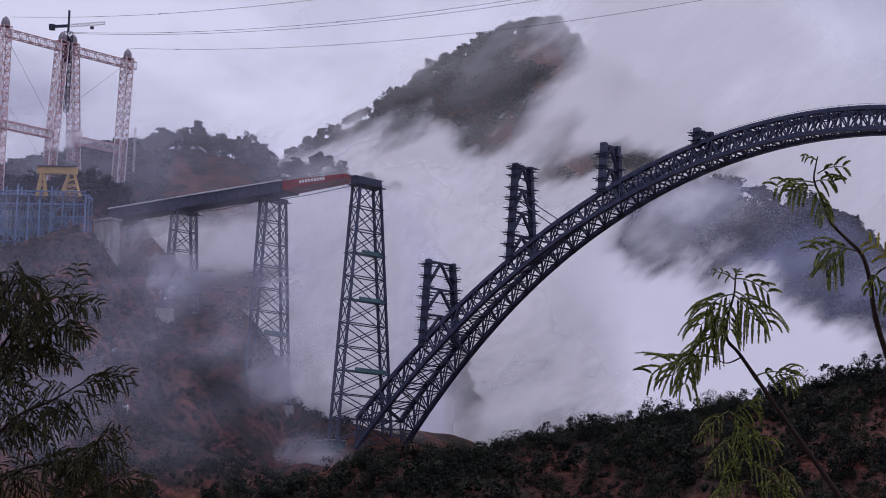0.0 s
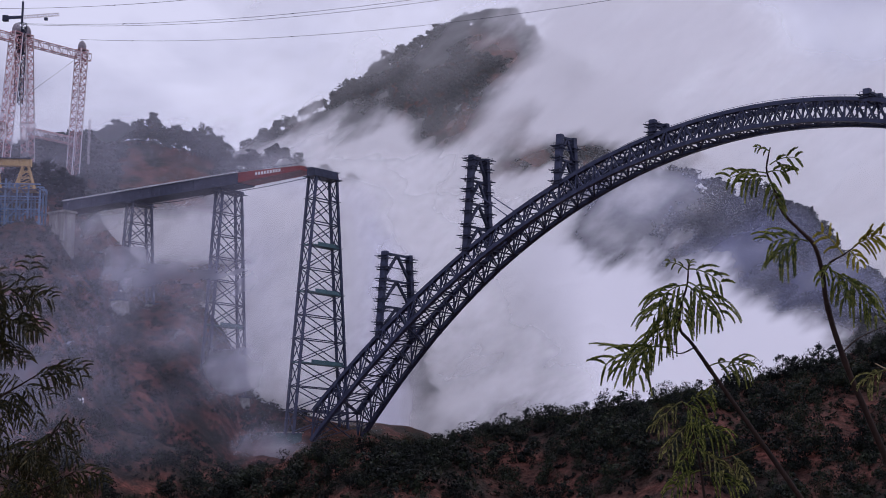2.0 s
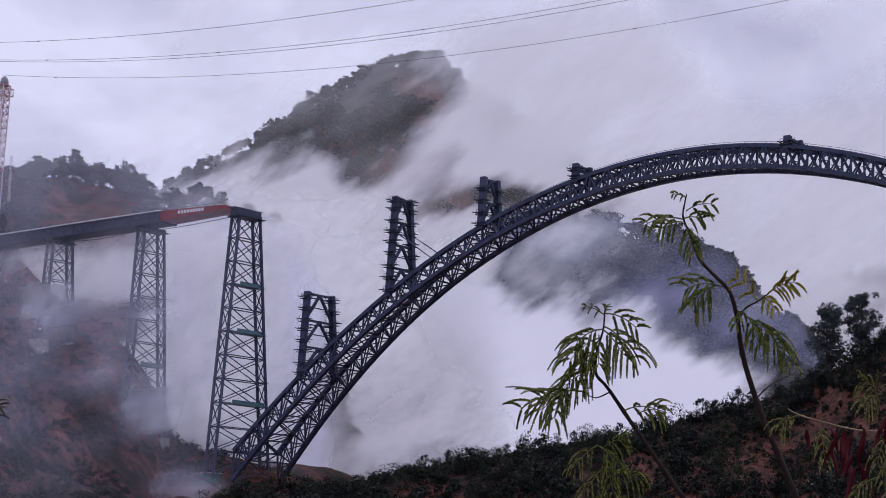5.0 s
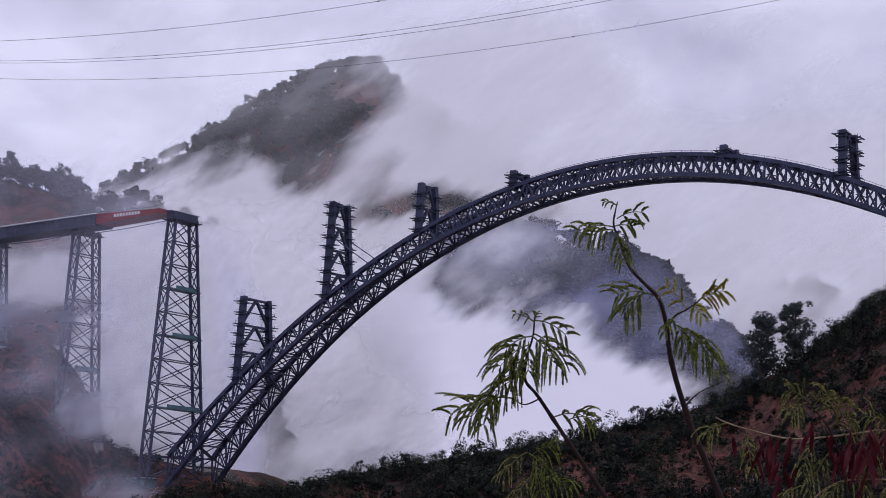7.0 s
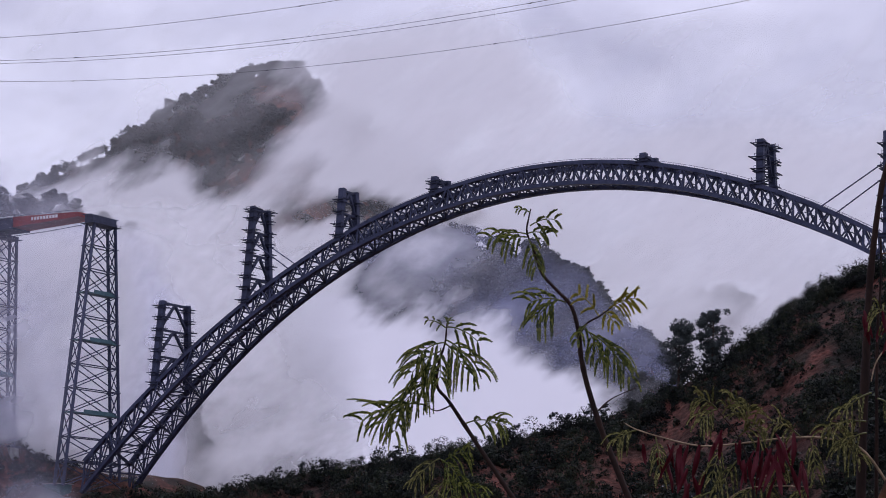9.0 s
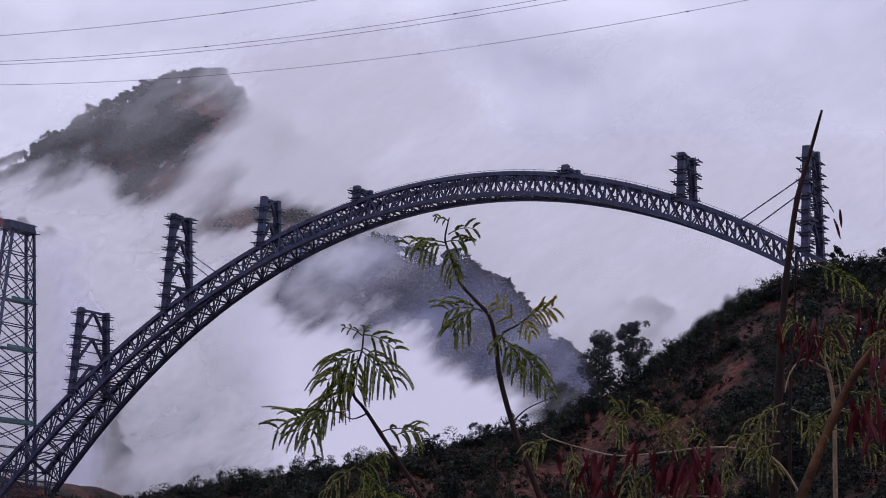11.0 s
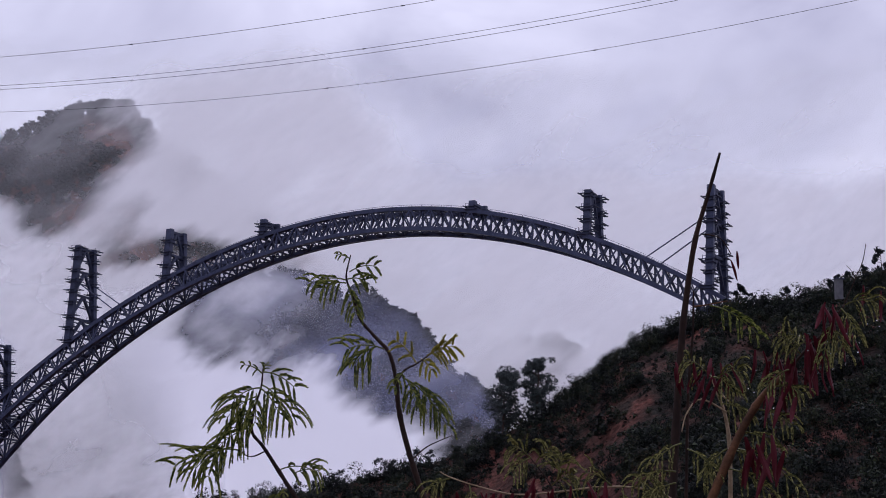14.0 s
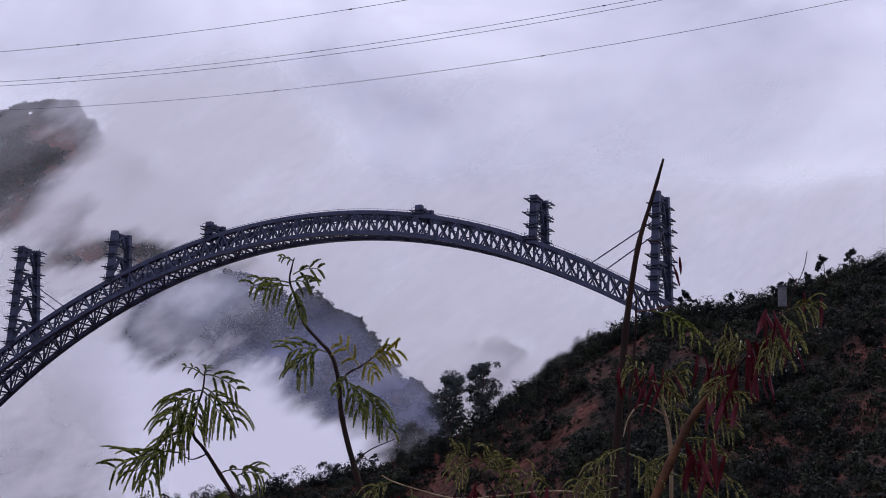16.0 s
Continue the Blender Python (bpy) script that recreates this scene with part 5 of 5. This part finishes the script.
def sapling_two():
    org = spot(14.371, 3.908, 2.409)
    org.z = 0.0
    th = thing("sapling", "tall dark-stemmed sapling with feathery leaves and a yellowing side shoot", "sapling", "roadside saplings", at=org)
    stem("stem", [(14.372, 3.874, 2.409), (13.943, 4.946, 2.408), (13.522, 6.252, 2.408), (13.303, 7.215, 2.408), (13.233, 7.920, 2.408), (12.996, 8.798, 2.408), (12.553, 9.284, 2.408), (12.053, 9.839, 2.407), (11.799, 10.541, 2.407), (11.566, 11.120, 2.407), (11.623, 11.601, 2.407), (11.688, 11.869, 2.407)], 0.0058, 0.0010, BARK, th, org, root=True)
    stem("side_shoot", [(13.234, 7.884, 2.408), (13.478, 8.278, 2.398), (13.871, 8.499, 2.388), (14.281, 8.790, 2.379)], 0.0026, 0.0012, BARK, th, org)
    stem("side_twig", [(13.754, 5.467, 2.408), (14.240, 5.915, 2.409), (15.032, 6.281, 2.409)], 0.0016, 0.0009, BARK, th, org)
    for i, (a, b_, kw, yellow) in enumerate((
        ((11.674, 11.744, 2.407), (11.254, 11.874, 2.407), dict(pairs=4, pinna=0.011, droop=0.9, leaflet=0.004), 0),
        ((11.667, 11.336, 2.407), (12.501, 11.553, 2.388), dict(pairs=5, pinna=0.032, droop=0.5), 0),
        ((11.602, 11.103, 2.407), (12.180, 11.083, 2.407), dict(pairs=4, pinna=0.028, droop=0.7), 0),
        ((11.585, 11.067, 2.407), (10.346, 10.942, 2.406), dict(pairs=7, pinna=0.036, droop=0.9), 0),
        ((11.552, 10.978, 2.407), (10.809, 10.779, 2.386), dict(pairs=6, pinna=0.036, droop=1.1), 0),
        ((11.607, 10.926, 2.407), (11.894, 10.012, 2.387), dict(pairs=8, pinna=0.038, droop=1.1), 0),
        ((12.813, 8.936, 2.408), (11.639, 8.943, 2.387), dict(pairs=8, pinna=0.045, droop=0.9), 0),
        ((12.561, 9.001, 2.408), (11.869, 8.418, 2.387), dict(pairs=8, pinna=0.052, droop=1.1), 0),
        ((14.281, 8.790, 2.379), (15.052, 9.087, 2.369), dict(pairs=6, pinna=0.034, droop=0.6), 1),
        ((14.193, 8.753, 2.379), (14.766, 8.976, 2.369), dict(pairs=5, pinna=0.030, droop=0.8), 1),
        ((13.871, 8.499, 2.388), (13.209, 9.228, 2.388), dict(pairs=5, pinna=0.024, droop=0.7), 1),
        ((14.012, 8.643, 2.389), (14.349, 8.296, 2.369), dict(pairs=4, pinna=0.025, droop=1.0), 1),
        ((13.479, 8.243, 2.398), (13.182, 7.743, 2.368), dict(pairs=4, pinna=0.022, droop=1.0), 0),
        ((13.484, 8.031, 2.398), (14.625, 6.978, 2.369), dict(pairs=10, pinna=0.056, droop=1.1), 0),
        ((13.665, 7.929, 2.398), (14.919, 6.543, 2.369), dict(pairs=8, pinna=0.040, droop=1.2), 0),
        ((13.557, 7.997, 2.398), (13.909, 7.140, 2.368), dict(pairs=6, pinna=0.038, droop=1.2), 0),
    )):
        leaf_part(a, b_, th, org, 200 + i, LEAF_YELLOW if yellow else LEAF, **kw)
    return th


sapling_one()
sapling_two()


def dead_stalk():
    org = spot(21.952, 4.023, 2.214)
    org.z = 0.0
    th = thing("dry_stalk", "bare dark upright stalk with one red dried leaf", "plant stalk", at=org)
    stem("stalk", [(21.935, 3.988, 2.214), (22.053, 5.927, 2.214), (22.253, 8.719, 2.214), (22.447, 10.472, 2.214), (22.772, 12.400, 2.214), (23.201, 13.797, 2.215), (23.598, 15.085, 2.215)], 0.0088, 0.0022, BARK, th, org, root=True)
    stem("second_stalk", [(22.381, 4.544, 2.234), (22.480, 7.669, 2.234), (22.639, 9.418, 2.234), (22.690, 10.821, 2.234)], 0.0035, 0.0015, BARK, th, org, root=True)
    stem("side_twig", [(22.693, 10.330, 2.214), (23.100, 10.379, 2.215), (23.754, 10.496, 2.215)], 0.0018, 0.001, BARK_PALE, th, org)
    stem("red_twig", [(23.077, 12.572, 2.215), (23.572, 12.424, 2.215), (23.884, 11.946, 2.215)], 0.0012, 0.0008, BARK, th, org)
    pod_cluster((23.883, 11.894, 2.215), th, org, 41, 2, 0.034)
    leaf_part((23.188, 10.361, 2.215), (24.761, 9.403, 2.196), th, org, 301, pairs=9, pinna=0.03, droop=1.0)
    return th


dead_stalk()


def pod_shrub():
    org = spot(23.070, 3.950, 2.114)
    org.z = 0.0
    th = thing("pod_shrub", "leafy roadside shrub hung with dark red seed pods and rain drops", "shrub", "roadside shrubs", at=org)
    stem("cut_branch", [(23.018, 3.949, 2.114), (23.604, 5.330, 2.115), (24.228, 6.628, 2.115), (24.850, 7.579, 2.116), (25.608, 8.284, 2.116)], 0.0085, 0.0048, BARK_PALE, th, org, "cut woody branch with a pale tip", root=True)
    stem("upper_branch", [(25.502, 8.181, 2.116), (26.087, 8.868, 2.117), (26.793, 9.550, 2.117), (27.382, 10.316, 2.117)], 0.003, 0.0014, BARK, th, org)
    stem("thin_shoot", [(27.346, 10.265, 2.117), (27.694, 11.000, 2.118), (27.971, 11.596, 2.118), (28.092, 12.145, 2.118)], 0.0011, 0.0006, BARK, th, org)
    stem("thin_shoot", [(27.766, 11.084, 2.118), (27.619, 11.347, 2.118), (27.486, 11.506, 2.117)], 0.0007, 0.0005, BARK, th, org)
    stem("dry_stem", [(23.753, 4.040, 2.165), (23.762, 5.935, 2.165), (23.638, 6.974, 2.165), (23.403, 7.670, 2.165), (23.218, 8.193, 2.165)], 0.0042, 0.0018, DRY, th, org, "pale dry bare stem", root=True)
    stem("dry_twig", [(23.410, 7.844, 2.155), (23.740, 7.409, 2.145), (24.262, 7.182, 2.135)], 0.0018, 0.001, DRY, th, org)
    stem("dry_twig", [(23.696, 7.061, 2.155), (22.921, 7.462, 2.144), (22.485, 7.061, 2.134), (22.304, 6.451, 2.134)], 0.0018, 0.001, DRY, th, org)
    for i, (p, c, ln) in enumerate((
        ((27.104, 10.063, 2.107), 9, 0.060), ((26.186, 9.213, 2.107), 8, 0.060), ((25.742, 8.699, 2.106), 9, 0.068), ((25.045, 8.705, 2.116), 5, 0.055),
        ((23.374, 8.368, 2.135), 8, 0.048), ((22.756, 8.334, 2.144), 6, 0.048), ((27.936, 10.476, 2.118), 3, 0.04), ((24.747, 6.110, 2.096), 8, 0.065), ((25.207, 7.664, 2.096), 6, 0.06), ((26.513, 8.517, 2.107), 4, 0.045),
    )):
        pod_cluster(p, th, org, 400 + i, c, ln)
    rng = random.Random(77)
    tips = []
    for i, (a, b_, k) in enumerate((
        ((27.421, 10.315, 2.107), (28.374, 10.380, 2.088), 1), ((27.280, 10.197, 2.107), (27.745, 9.360, 2.088), 1), ((26.886, 9.635, 2.107), (27.388, 8.850, 2.087), 1), ((27.028, 9.805, 2.107), (26.699, 8.687, 2.087), 1),
        ((26.004, 8.834, 2.106), (25.334, 9.398, 2.086), 0), ((25.648, 8.353, 2.106), (24.956, 7.839, 2.086), 0), ((26.268, 9.039, 2.107), (25.683, 9.463, 2.086), 0), ((25.206, 7.837, 2.106), (26.073, 7.658, 2.087), 0),
        ((23.366, 8.106, 2.145), (24.252, 8.363, 2.125), 0), ((23.227, 8.159, 2.145), (22.418, 8.720, 2.124), 0), ((23.297, 8.158, 2.145), (23.980, 7.669, 2.125), 0), ((23.530, 7.322, 2.145), (24.402, 6.974, 2.125), 0),
        ((22.301, 6.103, 2.134), (21.346, 5.403, 2.113), 0), ((22.474, 5.931, 2.134), (23.344, 5.243, 2.115), 0), ((23.689, 5.935, 2.135), (22.909, 5.068, 2.114), 0), ((23.776, 5.935, 2.135), (24.893, 5.249, 2.116), 0),
        ((24.225, 6.455, 2.115), (25.259, 5.937, 2.096), 0), ((24.045, 5.936, 2.115), (25.917, 4.738, 2.096), 0), ((23.725, 5.331, 2.115), (25.062, 4.564, 2.096), 0), ((24.583, 7.147, 2.116), (25.787, 6.625, 2.096), 0),
        ((22.120, 5.235, 2.134), (20.733, 4.877, 2.113), 0), ((22.117, 4.889, 2.134), (21.254, 4.363, 2.113), 0),
    )):
        leaf_part(a, b_, th, org, 500 + i, LEAF_OLIVE, pairs=8, pinna=0.034, droop=1.3, leaflet=0.0052)
        if k:
            tips += [b_]
    drops(tips + [(26.875, 8.858, 2.087), (27.554, 8.675, 2.087), (24.948, 7.665, 2.096), (24.431, 7.842, 2.095)], th, org, 9)
    return th


DRY = grainy("dry_stem_bark", (0.17, 0.12, 0.07), (0.32, 0.24, 0.15), 30.0, 0.8, 0.0, 0.4, bump_dist=0.002)
pod_shrub()


def low_shrub():
    org = spot(18.722, 2.307, 2.156)
    org.z = 0.0
    th = thing("pod_shrub", "low arching shoots with olive leaves and red pods", "shrub", "roadside shrubs", at=org)
    stem("arching_shoot", [(23.021, 2.758, 2.157), (22.095, 4.270, 2.157), (21.119, 4.697, 2.157), (19.787, 4.751, 2.156), (18.433, 4.581, 2.156), (17.069, 4.492, 2.155), (15.870, 4.748, 2.155), (15.094, 4.988, 2.155), (14.766, 5.161, 2.155)], 0.0022, 0.001, DRY, th, org, root=True)
    stem("arching_shoot", [(17.379, 2.294, 2.126), (17.983, 2.898, 2.126), (18.749, 3.245, 2.126), (20.421, 3.253, 2.126)], 0.0016, 0.001, DRY, th, org, root=True)
    stem("upright_shoot", [(18.722, 2.307, 2.156), (18.585, 3.757, 2.156), (18.234, 4.787, 2.156), (17.602, 5.616, 2.156)], 0.0026, 0.001, BARK, th, org, root=True)
    for i, (p, c, ln) in enumerate((((15.559, 4.573, 2.145), 3, 0.05), ((16.591, 4.352, 2.135), 5, 0.062), ((17.760, 4.701, 2.136), 4, 0.05), ((18.768, 4.101, 2.126), 8, 0.06), ((19.454, 4.615, 2.126), 7, 0.06), ((16.974, 3.492, 2.125), 4, 0.06), ((19.768, 3.761, 2.126), 5, 0.06))):
        pod_cluster(p, th, org, 600 + i, c, ln)
    for i, (a, b_) in enumerate((
        ((15.094, 4.953, 2.155), (14.484, 4.602, 2.145)), ((15.697, 4.747, 2.155), (15.859, 3.570, 2.135)), ((17.602, 5.616, 2.156), (17.011, 5.999, 2.145)), ((17.602, 5.616, 2.156), (17.086, 5.219, 2.135)), ((17.771, 5.478, 2.156), (18.261, 5.995, 2.146)),
        ((18.443, 5.045, 2.156), (18.630, 5.734, 2.146)), ((18.268, 4.787, 2.156), (18.991, 5.130, 2.136)), ((17.753, 4.528, 2.156), (17.396, 3.408, 2.136)), ((18.254, 4.099, 2.156), (17.557, 2.895, 2.136)), ((18.582, 3.586, 2.156), (19.406, 2.738, 2.136)),
        ((19.617, 4.700, 2.156), (19.511, 3.590, 2.136)), ((20.123, 4.785, 2.156), (19.297, 5.216, 2.136)), ((20.454, 4.699, 2.156), (20.594, 3.593, 2.136)), ((18.749, 3.245, 2.126), (18.065, 2.557, 2.106)), ((20.421, 3.253, 2.126), (19.743, 2.571, 2.106)),
        ((20.787, 4.698, 2.157), (21.467, 5.120, 2.137)), ((21.119, 4.697, 2.157), (21.930, 4.101, 2.137)), ((17.392, 3.065, 2.126), (16.707, 2.544, 2.105)),
    )):
        leaf_part(a, b_, th, org, 700 + i, LEAF_OLIVE, pairs=8, pinna=0.032, droop=1.2, leaflet=0.0052)
    drops([(15.683, 3.223, 2.135), (17.393, 3.236, 2.136), (19.500, 3.079, 2.126)], th, org, 19)
    return th


low_shrub()


def under_shrub():
    org = spot(9.528, 0.942, 2.500)
    org.z = 0.0
    th = thing("leafy_shrub", "olive feathery leaves below the saplings", "shrub", "roadside shrubs", at=org)
    stem("shoot", [(9.528, 0.942, 2.500), (9.335, 2.409, 2.500), (9.033, 3.623, 2.500), (8.828, 4.058, 2.500)], 0.003, 0.0012, BARK, th, org, root=True)
    stem("shoot", [(9.332, 2.062, 2.500), (10.400, 2.333, 2.500), (11.430, 2.774, 2.500)], 0.0016, 0.001, BARK_PALE, th, org)
    for i, (a, b_) in enumerate((
        ((8.863, 4.006, 2.500), (8.076, 3.266, 2.480)), ((8.949, 3.884, 2.500), (9.818, 4.238, 2.480)), ((8.897, 3.971, 2.500), (9.549, 3.279, 2.480)), ((9.118, 3.363, 2.500), (8.366, 2.398, 2.480)), ((9.168, 3.189, 2.500), (10.235, 2.937, 2.480)), ((9.234, 2.755, 2.500), (8.674, 1.707, 2.480)),
        ((9.336, 2.495, 2.500), (10.138, 1.898, 2.480)), ((9.451, 1.890, 2.500), (8.498, 1.272, 2.480)), ((9.449, 1.717, 2.500), (10.560, 1.387, 2.480)), ((10.400, 2.333, 2.500), (10.734, 1.733, 2.480)), ((10.084, 4.990, 2.400), (10.914, 5.113, 2.380)), ((9.034, 3.763, 2.500), (9.336, 2.495, 2.480)),
    )):
        leaf_part(a, b_, th, org, 800 + i, LEAF if i % 3 else LEAF_OLIVE, pairs=8, pinna=0.038, droop=1.2, leaflet=0.0056)
    return th


under_shrub()


def left_tree():
    org = spot(-14.488, -1.087, 6.800)
    org.z = 0.0
    th = thing("roadside_tree", "dark feathery roadside tree leaning into view", "tree", at=org)
    rng = random.Random(31)
    stem("trunk", [(-14.884, -2.755, 6.800), (-14.913, 0.588, 6.800), (-14.943, 3.990, 6.800), (-15.496, 7.746, 6.800)], 0.05, 0.03, BARK, th, org, root=True)
    limbs = (
        ((-14.908, 1.943, 6.800), (-13.491, 5.078, 6.750), (-12.517, 5.983, 6.700), (-11.663, 6.751, 6.650)),
        ((-14.879, 1.435, 6.800), (-13.394, 3.270, 6.750), (-12.242, 3.911, 6.700), (-11.246, 4.551, 6.650)),
        ((-14.748, 0.591, 6.800), (-12.981, 1.823, 6.750), (-11.472, 2.119, 6.700), (-10.487, 3.010, 6.650)),
        ((-14.690, -0.419, 6.800), (-12.583, 0.636, 6.750), (-11.078, 1.009, 6.700), (-9.995, 1.636, 6.650)),
        ((-15.026, 3.987, 6.800), (-14.241, 6.429, 6.750), (-13.697, 7.320, 6.700), (-13.472, 7.887, 6.650)),
        ((-14.967, 2.963, 6.800), (-13.847, 5.409, 6.750), (-13.141, 6.478, 6.700), (-12.742, 7.018, 6.650)),
    )
    k = 0
    for limb in limbs:
        stem("limb", limb, 0.012, 0.003, BARK, th, org)
        pts = [spot(*q) - org for q in limb]
        for i in range(30):
            t = 0.18 + 0.82 * i / 29
            u = t * 3
            j = min(2, int(u))
            p = pts[j].lerp(pts[j + 1], u - j)
            d = Vector((rng.uniform(-0.6, 1.0), rng.uniform(-0.8, 0.8), rng.uniform(-0.9, 0.35))).normalized()
            q = p + d * rng.uniform(0.10, 0.19)
            part("leaf", feather_leaf(p, q, rng, pairs=8, pinna=0.080, droop=0.8, leaflet=0.013), LEAF_DARK, th)
            k += 1
    return th


LEAF_DARK = foliage("dark_feathery_leaf", [(0.0, (0.009, 0.012, 0.007)), (0.6, (0.026, 0.028, 0.012)), (1.0, (0.11, 0.09, 0.032))], 0.5, 0.25)
left_tree()


# ---------------------------------------------------------------- small worksite things
lamp_hut = thing("watch_hut", "small dark hut with a white lamp on a pier footing", "hut", at=bp(-393.5, 14.5, 124.8))
part("walls", Shape().box((-3, -2.5, -0.2), (3, 2.5, 3.2)), STEEL_DARK, lamp_hut)
part("roof", Shape().box((-3.6, -3, 3.2), (3.6, 3, 3.7)), STEEL_DARK, lamp_hut)
part("lamp_case", Shape().box((-0.5, -0.5, 3.7), (0.5, 0.5, 5.0)), WHITE_PAINT, lamp_hut, "white lamp case")
pole_org = spot(-10.050, 11.840, 1180.000)
radio_mast = thing("radio_mast", "thin pale lattice mast rising behind the knoll's trees", "mast", at=pole_org)
_c, _g = lattice_leg(None, (0, 0, -16), (0, 0, 13), 1.1, 20)
part("chord", _c, MAST_PALE, radio_mast)
part("lacing", _g, MAST_PALE, radio_mast)
